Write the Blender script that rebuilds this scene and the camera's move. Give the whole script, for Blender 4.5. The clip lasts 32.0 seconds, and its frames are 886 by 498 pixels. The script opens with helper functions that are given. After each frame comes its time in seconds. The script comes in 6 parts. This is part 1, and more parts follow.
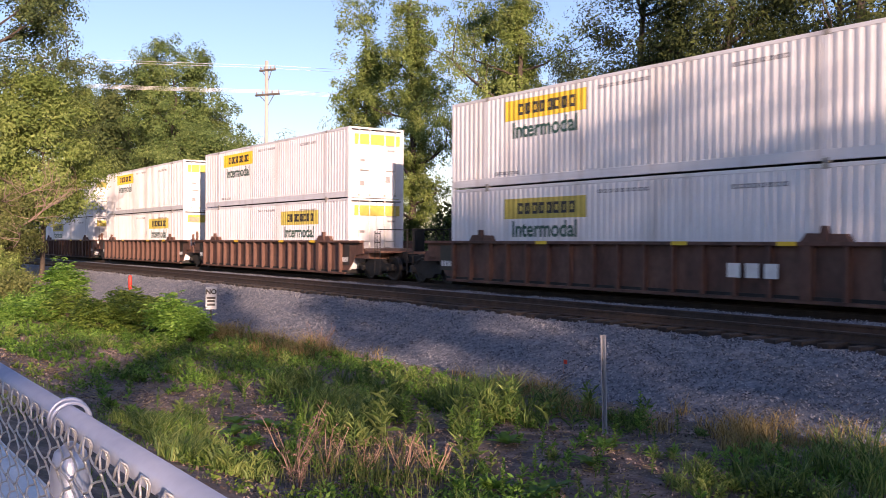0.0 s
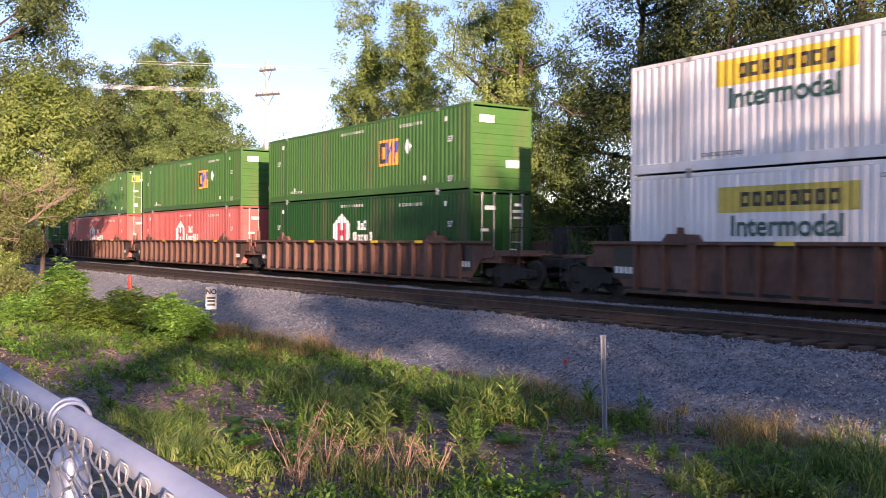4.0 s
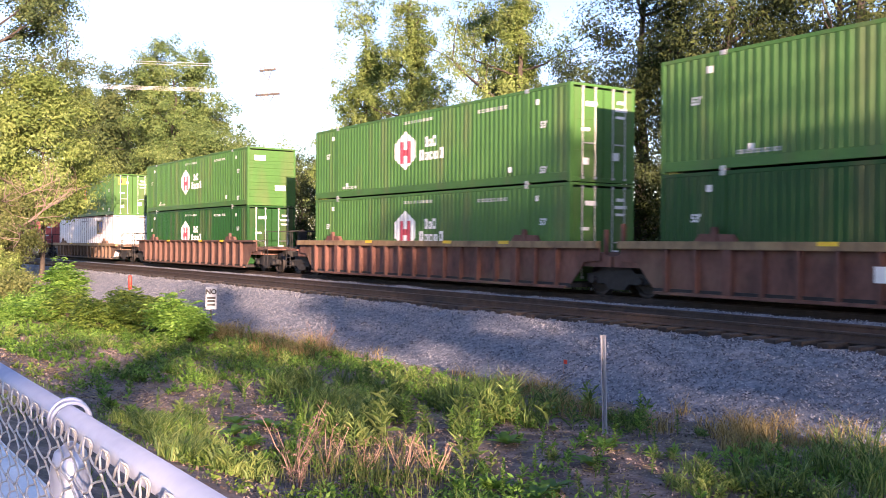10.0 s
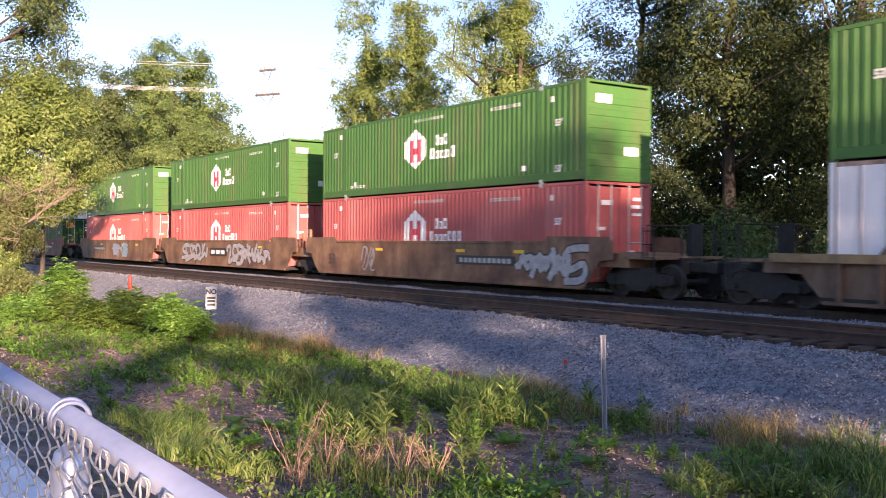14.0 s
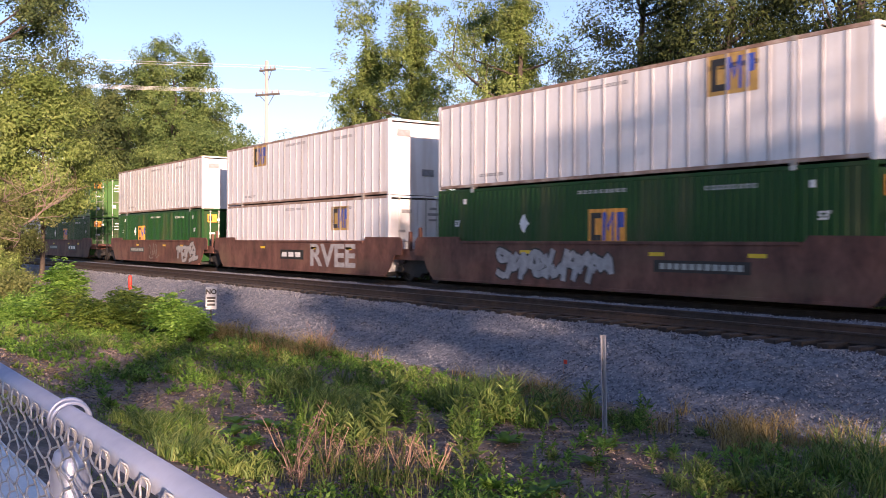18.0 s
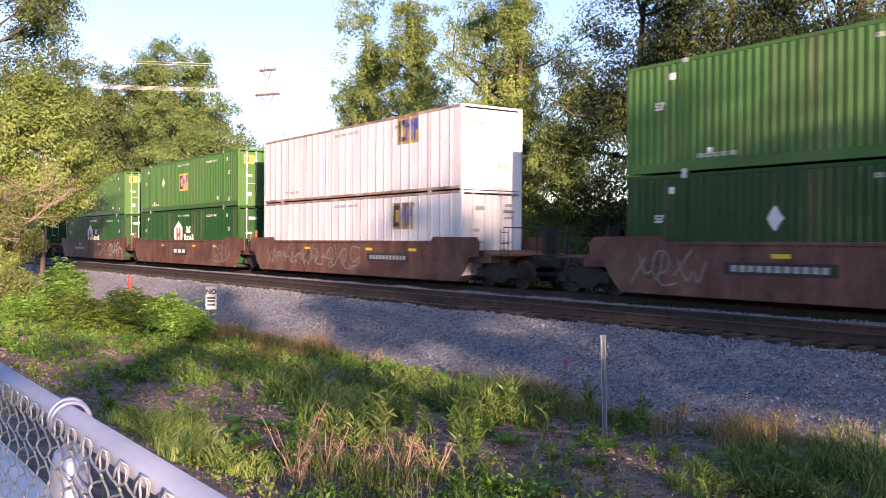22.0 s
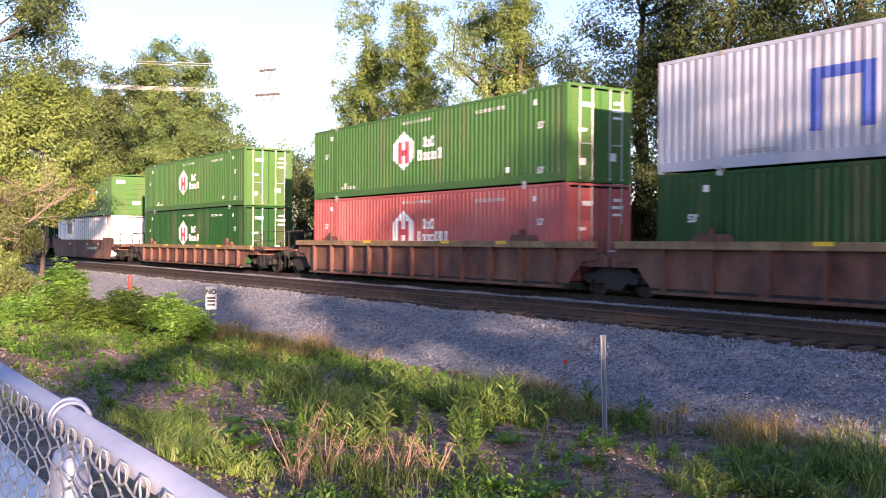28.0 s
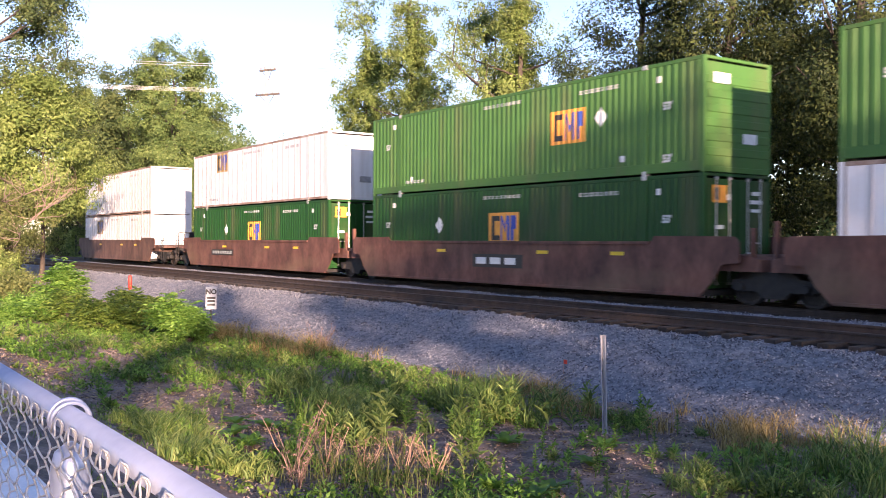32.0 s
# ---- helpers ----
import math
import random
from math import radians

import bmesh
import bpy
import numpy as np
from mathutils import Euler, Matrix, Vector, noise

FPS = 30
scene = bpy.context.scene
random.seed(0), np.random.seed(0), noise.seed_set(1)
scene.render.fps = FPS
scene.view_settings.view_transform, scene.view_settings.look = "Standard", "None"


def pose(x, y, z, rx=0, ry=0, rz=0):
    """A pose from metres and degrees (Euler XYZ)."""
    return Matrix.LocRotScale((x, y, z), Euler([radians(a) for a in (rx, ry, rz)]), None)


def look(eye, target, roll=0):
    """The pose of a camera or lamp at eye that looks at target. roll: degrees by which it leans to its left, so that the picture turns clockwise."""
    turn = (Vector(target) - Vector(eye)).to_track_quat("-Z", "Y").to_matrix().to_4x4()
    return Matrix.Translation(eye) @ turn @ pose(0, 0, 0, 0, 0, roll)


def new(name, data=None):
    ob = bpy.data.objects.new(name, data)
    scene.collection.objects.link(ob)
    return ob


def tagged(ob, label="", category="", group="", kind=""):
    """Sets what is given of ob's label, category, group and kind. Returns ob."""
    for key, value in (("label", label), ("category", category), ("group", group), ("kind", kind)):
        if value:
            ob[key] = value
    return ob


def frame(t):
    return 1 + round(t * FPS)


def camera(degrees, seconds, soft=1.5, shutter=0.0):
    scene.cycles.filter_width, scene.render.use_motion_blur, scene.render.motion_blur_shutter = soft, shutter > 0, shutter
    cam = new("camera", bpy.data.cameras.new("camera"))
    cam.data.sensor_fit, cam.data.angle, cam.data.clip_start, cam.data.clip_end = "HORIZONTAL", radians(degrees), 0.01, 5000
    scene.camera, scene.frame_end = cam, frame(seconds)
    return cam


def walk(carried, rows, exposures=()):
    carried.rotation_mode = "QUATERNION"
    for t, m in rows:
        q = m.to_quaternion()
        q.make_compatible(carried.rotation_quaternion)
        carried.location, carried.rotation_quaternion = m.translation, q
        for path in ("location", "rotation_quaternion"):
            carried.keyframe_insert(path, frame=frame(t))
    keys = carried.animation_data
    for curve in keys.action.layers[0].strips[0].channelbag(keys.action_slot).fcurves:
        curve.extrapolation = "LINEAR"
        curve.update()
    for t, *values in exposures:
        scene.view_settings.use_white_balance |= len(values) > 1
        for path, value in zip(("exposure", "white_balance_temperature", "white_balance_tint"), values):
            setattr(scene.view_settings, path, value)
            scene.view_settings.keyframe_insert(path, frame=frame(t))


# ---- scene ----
# x runs along the railway (the train rolls towards +x), y away from the camera, z = 0 at the top of the rails
EYE = Vector((0.0, 0.0, 1.481))
cam = camera(49.91, 32.0, soft=0.5, shutter=0.2)
AIM = look(EYE, EYE + Vector((-0.82566, 0.56413, -0.00722)), 0.307)
walk(cam, [(0.0, AIM), (32.0, AIM)],
     exposures=[(t, stops, 6560, 37) for t, stops in ((0.0, 0.92), (3.5, 1.12), (5.5, 1.88), (11.0, 1.86), (13.0, 1.68), (16.5, 1.40), (18.0, 1.1), (19.0, 1.05), (20.0, 1.2), (21.0, 1.55), (22.0, 1.5), (23.0, 1.36), (24.0, 1.74), (25.5, 1.70), (32.0, 1.74))])

# ---------------------------------------------------------------- light
SUN_TO = Vector((1.0, -0.28, 0.19)).normalized()
world = bpy.data.worlds.new("sky")
scene.world = world
world.use_nodes = True
wn = world.node_tree
sky = wn.nodes.new("ShaderNodeTexSky")
sky.sky_type = "NISHITA"
sky.sun_disc = False
sky.sun_elevation = math.asin(SUN_TO.z)
sky.sun_rotation = math.atan2(SUN_TO.x, SUN_TO.y)
sky.air_density, sky.dust_density, sky.ozone_density = 1.0, 0.3, 2.6
wn.links.new(sky.outputs[0], wn.nodes["Background"].inputs[0])
wn.nodes["Background"].inputs[1].default_value = 0.12
sun = new("sun", bpy.data.lights.new("sun", "SUN"))
sun.data.energy, sun.data.angle, sun.data.color = 5.0, radians(0.5), (1.0, 0.79, 0.53)
sun.matrix_world = look((0, 0, 30), Vector((0, 0, 30)) - SUN_TO)


# ---------------------------------------------------------------- materials
def node_mat(name, colors, rough=0.6, metal=0.0, scale=6.0, bump=0.0, bump_scale=60.0, fine=30.0, stretch=(1, 1, 1),
             island=0.0, random_tint=0.0, translucent=0.0, spec=0.5, dirt=None):
    """A surface of two or three colours mixed by coarse and fine noise, with relief."""
    m = bpy.data.materials.new(name)
    m.use_nodes = True
    t = m.node_tree
    n, l = t.nodes, t.links
    b = n["Principled BSDF"]
    b.inputs["Roughness"].default_value, b.inputs["Metallic"].default_value = rough, metal
    b.inputs["Specular IOR Level"].default_value = spec
    co = n.new("ShaderNodeTexCoord")
    mp = n.new("ShaderNodeMapping")
    mp.inputs["Scale"].default_value = stretch
    l.new(co.outputs["Object"], mp.inputs["Vector"])

    def noise_at(s, detail):
        x = n.new("ShaderNodeTexNoise")
        x.inputs["Scale"].default_value, x.inputs["Detail"].default_value = s, detail
        l.new(mp.outputs["Vector"], x.inputs["Vector"])
        return x
    big, small = noise_at(scale, 4), noise_at(fine, 3)
    add = n.new("ShaderNodeMath")
    add.operation = "MULTIPLY_ADD"
    l.new(small.outputs["Fac"], add.inputs[0])
    add.inputs[1].default_value = 0.45
    l.new(big.outputs["Fac"], add.inputs[2])
    fac = add
    if island or random_tint:
        src = n.new("ShaderNodeNewGeometry" if island else "ShaderNodeObjectInfo")
        out = src.outputs["Random Per Island" if island else "Random"]
        more = n.new("ShaderNodeMath")
        more.operation = "MULTIPLY_ADD"
        l.new(out, more.inputs[0])
        more.inputs[1].default_value = island or random_tint
        l.new(add.outputs[0], more.inputs[2])
        off = n.new("ShaderNodeMath")
        off.operation = "SUBTRACT"
        l.new(more.outputs[0], off.inputs[0])
        off.inputs[1].default_value = (island or random_tint) / 2
        fac = off
    ramp = n.new("ShaderNodeValToRGB")
    e = ramp.color_ramp.elements
    e[0].position, e[1].position = 0.45, 0.95
    e[0].color, e[1].color = (*colors[0], 1), (*colors[-1], 1)
    if len(colors) == 3:
        e.new(0.7).color = (*colors[1], 1)
    l.new(fac.outputs[0], ramp.inputs["Fac"])
    color = ramp.outputs["Color"]
    if dirt:
        dcol, amount, dscale, dstretch = dirt
        mp2 = n.new("ShaderNodeMapping")
        mp2.inputs["Scale"].default_value = dstretch
        l.new(co.outputs["Object"], mp2.inputs["Vector"])
        x = n.new("ShaderNodeTexNoise")
        x.inputs["Scale"].default_value, x.inputs["Detail"].default_value = dscale, 5
        l.new(mp2.outputs["Vector"], x.inputs["Vector"])
        r2 = n.new("ShaderNodeValToRGB")
        r2.color_ramp.elements[0].position, r2.color_ramp.elements[1].position = 0.5, 0.75
        r2.color_ramp.elements[1].color = (amount, amount, amount, 1)
        l.new(x.outputs["Fac"], r2.inputs["Fac"])
        mix = n.new("ShaderNodeMix")
        mix.data_type = "RGBA"
        l.new(r2.outputs["Color"], mix.inputs["Factor"])
        l.new(color, mix.inputs["A"])
        mix.inputs["B"].default_value = (*dcol, 1)
        color = mix.outputs["Result"]
    l.new(color, b.inputs["Base Color"])
    if bump:
        bp = n.new("ShaderNodeBump")
        bp.inputs["Strength"].default_value, bp.inputs["Distance"].default_value = bump, 0.02
        x = noise_at(bump_scale, 4)
        l.new(x.outputs["Fac"], bp.inputs["Height"])
        l.new(bp.outputs["Normal"], b.inputs["Normal"])
    if translucent:
        tr = n.new("ShaderNodeBsdfTranslucent")
        l.new(color, tr.inputs["Color"])
        mx = n.new("ShaderNodeMixShader")
        mx.inputs["Fac"].default_value = translucent
        l.new(b.outputs[0], mx.inputs[1])
        l.new(tr.outputs[0], mx.inputs[2])
        l.new(mx.outputs[0], n["Material Output"].inputs["Surface"])
    return m


def paint(name, c, k=0.82, rough=0.52, dirt=((0.16, 0.11, 0.07), 0.35, 2.2, (0.5, 0.5, 0.12))):
    return node_mat(name, [tuple(v * k for v in c), c], rough=rough, scale=1.3, fine=9.0, random_tint=0.25, dirt=dirt, bump=0.05, bump_scale=14, spec=0.28)


GREEN = paint("green container paint", (0.054, 0.158, 0.035))
DARKGREEN = paint("deep green container paint", (0.007, 0.064, 0.011))
RED = paint("faded red container paint", (0.47, 0.112, 0.102), dirt=((0.5, 0.2, 0.18), 0.5, 1.2, (0.4, 0.4, 0.2)))
WHITE = paint("white container paint", (0.76, 0.76, 0.78), k=0.9, dirt=((0.30, 0.22, 0.16), 0.35, 1.6, (0.9, 0.9, 0.1)))
OLDWHITE = paint("weathered white aluminium", (0.78, 0.78, 0.79), k=0.9, dirt=((0.32, 0.22, 0.15), 0.4, 1.5, (1.6, 1.6, 0.12)))
PALEBLUE = paint("pale grey container paint", (0.43, 0.455, 0.53), k=0.9)
RUSTRAIL = node_mat("rusty brown rail paint", [(0.14, 0.08, 0.055), (0.3, 0.2, 0.15), (0.5, 0.42, 0.36)], rough=0.7, scale=1.5, fine=9)
POSTGREY = node_mat("grimy grey post paint", [(0.22, 0.2, 0.19), (0.36, 0.33, 0.32), (0.5, 0.47, 0.46)], rough=0.65, scale=1.2, fine=7, stretch=(1, 1, 0.3), random_tint=0.4)
ROOFGREY = node_mat("dull container roof", [(0.22, 0.2, 0.17), (0.42, 0.4, 0.36)], rough=0.7, scale=2)
STEEL = node_mat("galvanised lock rods", [(0.34, 0.34, 0.32), (0.52, 0.52, 0.5)], rough=0.4, metal=0.5, scale=8)
DECALWHITE = node_mat("white decal film", [(0.62, 0.62, 0.6), (0.78, 0.78, 0.76)], rough=0.5, scale=5)
FADEDWHITE = node_mat("faded white stencil paint", [(0.28, 0.3, 0.28), (0.44, 0.46, 0.43)], rough=0.6, scale=5)
DECALRED = node_mat("red decal film", [(0.35, 0.03, 0.05), (0.5, 0.06, 0.08)], rough=0.5, scale=5)
ORANGE = node_mat("orange decal film", [(0.68, 0.27, 0.03), (0.85, 0.38, 0.05)], rough=0.5, scale=5)
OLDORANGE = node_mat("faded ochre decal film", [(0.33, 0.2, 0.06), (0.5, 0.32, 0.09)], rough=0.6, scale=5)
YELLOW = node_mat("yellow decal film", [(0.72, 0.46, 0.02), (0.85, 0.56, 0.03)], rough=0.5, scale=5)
OLIVEYELLOW = node_mat("olive yellow decal film", [(0.42, 0.34, 0.06), (0.58, 0.48, 0.1)], rough=0.6, scale=5)
INK = node_mat("dark brown decal ink", [(0.014, 0.012, 0.011), (0.03, 0.026, 0.024)], rough=0.5, scale=6)
BLUE = node_mat("blue decal ink", [(0.025, 0.06, 0.32), (0.04, 0.09, 0.42)], rough=0.5, scale=6)
DEEPGREEN = node_mat("dark green lettering ink", [(0.015, 0.07, 0.05), (0.03, 0.11, 0.08)], rough=0.5, scale=6)
GREYINK = node_mat("grey stencil ink", [(0.2, 0.2, 0.21), (0.33, 0.33, 0.34)], rough=0.6, scale=6)


def rusty(name, a, b, c, wear=((0.05, 0.035, 0.028), 0.7, 1.1, (0.5, 0.5, 1.4))):
    return node_mat(name, [a, b, c], rough=0.78, scale=1.6, fine=11, bump=0.15, bump_scale=35, stretch=(1, 1, 0.45),
                    dirt=wear)


CAR_BROWN = rusty("oxide brown car steel", (0.05, 0.025, 0.019), (0.115, 0.056, 0.041), (0.175, 0.095, 0.068))
CAR_RUST = rusty("bright rust car steel", (0.05, 0.021, 0.016), (0.122, 0.051, 0.037), (0.2, 0.09, 0.063), ((0.19, 0.12, 0.07), 0.65, 0.55, (0.6, 0.6, 1.8)))
CAR_TAN = rusty("faded ochre car steel", (0.09, 0.049, 0.029), (0.19, 0.105, 0.058), (0.28, 0.165, 0.09), ((0.075, 0.036, 0.028), 0.9, 0.8, (0.5, 0.5, 1.3)))
CAR_YELLOW = rusty("dirty yellow car steel", (0.07, 0.04, 0.027), (0.14, 0.085, 0.055), (0.21, 0.135, 0.085))
FLANGE = rusty("worn ochre flange steel", (0.13, 0.08, 0.045), (0.25, 0.16, 0.08), (0.34, 0.23, 0.11))
BOGIE = node_mat("grimy black truck steel", [(0.01, 0.0095, 0.009), (0.03, 0.027, 0.025)], rough=0.8, scale=5, bump=0.2)
WHEELSTEEL = node_mat("worn wheel steel", [(0.02, 0.017, 0.015), (0.05, 0.042, 0.038)], rough=0.65, metal=0.3, scale=9)
RAILRUST = node_mat("rusty rail steel", [(0.021, 0.014, 0.012), (0.056, 0.036, 0.027)], rough=0.8, scale=4, bump=0.1)
TIE = node_mat("creosoted weathered tie", [(0.015, 0.013, 0.012), (0.053, 0.041, 0.035)], rough=0.9, scale=3, stretch=(3, 0.4, 3), bump=0.4, random_tint=0.4)
BALLAST = node_mat("crushed grey ballast", [(0.07, 0.075, 0.092), (0.145, 0.155, 0.18), (0.25, 0.257, 0.272)], rough=0.92, scale=9, fine=45, bump=0.9, bump_scale=28)
STONE = node_mat("grey ballast stones", [(0.05, 0.054, 0.07), (0.14, 0.148, 0.172), (0.30, 0.30, 0.31)], rough=0.9, scale=3, fine=40, island=0.9, bump=0.2)
SOIL = node_mat("dry dirt with litter", [(0.05, 0.037, 0.034), (0.14, 0.10, 0.088), (0.32, 0.235, 0.195)], rough=0.95, scale=3.2, fine=26, bump=1.0, bump_scale=14,
                dirt=((0.10, 0.09, 0.05), 0.6, 1.3, (1, 1, 1)))
CRUMB = node_mat("dry soil crumbs", [(0.06, 0.044, 0.04), (0.15, 0.108, 0.094), (0.34, 0.26, 0.22)], rough=0.95, scale=4, fine=30, island=0.9)
LEAF_A = node_mat("mid green leaves", [(0.063, 0.109, 0.034), (0.125, 0.193, 0.054), (0.233, 0.299, 0.096)], rough=0.65, scale=0.35, fine=2, island=0.4, translucent=0.28, spec=0.2)
LEAF_B = node_mat("yellow green leaves", [(0.090, 0.140, 0.034), (0.165, 0.230, 0.055), (0.280, 0.343, 0.106)], rough=0.65, scale=0.4, fine=2, island=0.4, translucent=0.28, spec=0.2)
# dark tones carry the shade of these trees, the last tone their sunlit leaves
LEAF_D = node_mat("green leaves toned for shade", [(0.014, 0.026, 0.009), (0.034, 0.052, 0.016), (0.105, 0.13, 0.036)], rough=0.6, scale=0.35, fine=2, island=0.3, translucent=0.25, spec=0.2)
LEAF_T = node_mat("dull green leaves", [(0.034, 0.060, 0.021), (0.078, 0.115, 0.037), (0.161, 0.196, 0.069)], rough=0.65, scale=0.35, fine=2, island=0.4, translucent=0.28, spec=0.2)
LEAF_BUSH = node_mat("bright bush leaves", [(0.059, 0.147, 0.021), (0.125, 0.266, 0.039), (0.236, 0.399, 0.073)], rough=0.5, scale=0.8, fine=4, island=0.6, translucent=0.4, spec=0.3)
LEAF_SHRUB = node_mat("mid green bush leaves", [(0.048, 0.097, 0.016), (0.110, 0.186, 0.030), (0.207, 0.290, 0.055)], rough=0.5, scale=0.8, fine=4, island=0.6, translucent=0.4, spec=0.3)
LEAF_OCHRE = node_mat("ochre tinged leaves", [(0.085, 0.114, 0.036), (0.149, 0.180, 0.056), (0.238, 0.257, 0.090)], rough=0.6, scale=0.5, fine=3, island=0.45, translucent=0.35, spec=0.25)
GRASS = node_mat("fresh grass blades", [(0.039, 0.085, 0.021), (0.111, 0.189, 0.044), (0.273, 0.338, 0.098)], rough=0.55, scale=0.6, fine=3, island=0.4, translucent=0.3, spec=0.3)
STRAW = node_mat("dry straw grass", [(0.14, 0.10, 0.03), (0.30, 0.22, 0.08), (0.44, 0.34, 0.15)], rough=0.7, scale=0.6, fine=3, island=0.8, translucent=0.3, spec=0.2)
DEADLEAF = node_mat("brown fallen leaves", [(0.07, 0.045, 0.032), (0.15, 0.10, 0.072), (0.27, 0.19, 0.135)], rough=0.8, scale=3, island=0.9)
WIRY = node_mat("wiry olive stems", [(0.05, 0.075, 0.02), (0.11, 0.14, 0.04), (0.21, 0.22, 0.08)], rough=0.7, scale=0.8, fine=4, island=0.8, translucent=0.25, spec=0.2)
DEADSTEM = node_mat("dead reddish brown stems", [(0.14, 0.085, 0.06), (0.28, 0.17, 0.12), (0.42, 0.27, 0.2)], rough=0.8, scale=3, island=0.6)
BARK = node_mat("grey brown bark", [(0.028, 0.022, 0.018), (0.065, 0.051, 0.04), (0.11, 0.087, 0.067)], rough=0.9, scale=2, stretch=(3, 3, 0.5), bump=0.6, bump_scale=12)
TWIG = node_mat("bleached bare twigs", [(0.2, 0.14, 0.115), (0.34, 0.25, 0.2)], rough=0.85, scale=4)
# the blue in this base colour stands in for reflected sky
GALV = node_mat("galvanised steel tinted by sky", [(0.40, 0.45, 0.58), (0.54, 0.58, 0.70)], rough=0.36, metal=0.45, scale=5, fine=40)
WIRE = node_mat("galvanised fence wire", [(0.42, 0.42, 0.42), (0.62, 0.61, 0.59)], rough=0.4, metal=0.35, scale=20)
CONCRETE = node_mat("pale concrete", [(0.58, 0.6, 0.64), (0.75, 0.77, 0.8)], rough=0.85, scale=2.5, fine=30, bump=0.2)
SIGNWHITE = node_mat("white sign face", [(0.4, 0.4, 0.41), (0.5, 0.5, 0.51)], rough=0.5, scale=5)
POSTSTEEL = node_mat("weathered galvanised post steel", [(0.294, 0.301, 0.329), (0.434, 0.441, 0.469)], rough=0.5, metal=0.4, scale=5, fine=30)
POLEWOOD = node_mat("weathered pole wood", [(0.34, 0.31, 0.28), (0.5, 0.46, 0.42)], rough=0.9, scale=2, stretch=(4, 4, 0.4))
ARMWOOD = node_mat("dark crossarm wood", [(0.06, 0.05, 0.045), (0.13, 0.11, 0.09)], rough=0.9, scale=2)
REDPAINT = node_mat("red marker plastic", [(0.5, 0.03, 0.02), (0.65, 0.06, 0.03)], rough=0.5, scale=6)


# ---------------------------------------------------------------- mesh helpers
def np_mesh(name, verts, faces, mat):
    """A mesh from numpy arrays: faces all of one size."""
    me = bpy.data.meshes.new(name)
    verts, faces = np.asarray(verts, np.float32), np.asarray(faces, np.int32)
    k = faces.shape[1]
    me.vertices.add(len(verts))
    me.vertices.foreach_set("co", verts.ravel())
    me.loops.add(faces.size)
    me.loops.foreach_set("vertex_index", faces.ravel())
    me.polygons.add(len(faces))
    me.polygons.foreach_set("loop_start", np.arange(0, faces.size, k, dtype=np.int32))
    me.polygons.foreach_set("use_smooth", np.zeros(len(faces), bool))
    me.update(calc_edges=True)
    me.materials.append(mat)
    return me


def part(name, bm, material, parent, label="", smooth=False):
    """Links a bmesh (or a ready mesh) as one object under a thing or a part."""
    if isinstance(bm, bmesh.types.BMesh):
        me = bpy.data.meshes.new(name)
        bm.normal_update()
        bm.to_mesh(me)
        bm.free()
        me.materials.append(material)
    else:
        me = bm
    if smooth:
        me.polygons.foreach_set("use_smooth", [True] * len(me.polygons))
    ob = new(name, me)
    if parent is not None:
        ob.parent = parent
    if label:
        ob["label"] = label
    return ob


def add_box(bm, x0, x1, y0, y1, z0, z1, bevel=0.0):
    vs = [bm.verts.new((x, y, z)) for z in (z0, z1) for y in (y0, y1) for x in (x0, x1)]
    fs = [bm.faces.new([vs[i] for i in q]) for q in ((0, 2, 3, 1), (4, 5, 7, 6), (0, 1, 5, 4), (2, 6, 7, 3), (0, 4, 6, 2), (1, 3, 7, 5))]
    if bevel:
        bmesh.ops.bevel(bm, geom=list({e for f in fs for e in f.edges}), offset=bevel, segments=1, affect="EDGES")
    return bm


def box(x0, x1, y0, y1, z0, z1, bevel=0.0):
    return add_box(bmesh.new(), x0, x1, y0, y1, z0, z1, bevel)


def add_tube(bm, pts, radii, sides=8, caps=True):
    """A tube through points with a radius at each."""
    pts = [Vector(p) for p in pts]
    rings = []
    for i, p in enumerate(pts):
        d = (pts[min(i + 1, len(pts) - 1)] - pts[max(i - 1, 0)]).normalized()
        a = d.orthogonal().normalized() if i == 0 else (a - d * a.dot(d)).normalized()
        b = d.cross(a)
        r = radii[i] if isinstance(radii, (list, tuple)) else radii
        rings.append([bm.verts.new(p + (a * math.cos(k * math.tau / sides) + b * math.sin(k * math.tau / sides)) * r) for k in range(sides)])
    for u, v in zip(rings, rings[1:]):
        for k in range(sides):
            bm.faces.new((u[k], u[(k + 1) % sides], v[(k + 1) % sides], v[k]))
    if caps:
        bm.faces.new(rings[0][::-1])
        bm.faces.new(rings[-1])
    return bm


def tube(pts, radii, sides=8):
    return add_tube(bmesh.new(), pts, radii, sides)


def prism(outline, y0, y1):
    """An outline in x and z, given anticlockwise as seen from -y, thick from y0 to y1."""
    bm = bmesh.new()
    a = [bm.verts.new((x, y0, z)) for x, z in outline]
    b = [bm.verts.new((x, y1, z)) for x, z in outline]
    bm.faces.new(a)
    bm.faces.new(b[::-1])
    k = len(a)
    for i in range(k):
        bm.faces.new((a[i], b[i], b[(i + 1) % k], a[(i + 1) % k]))
    return bm


def thing(name, label, category, group="", m=None):
    ob = new(name)
    ob.empty_display_size = 0.3
    if m is not None:
        ob.matrix_basis = m
    return tagged(ob, label, category, group)


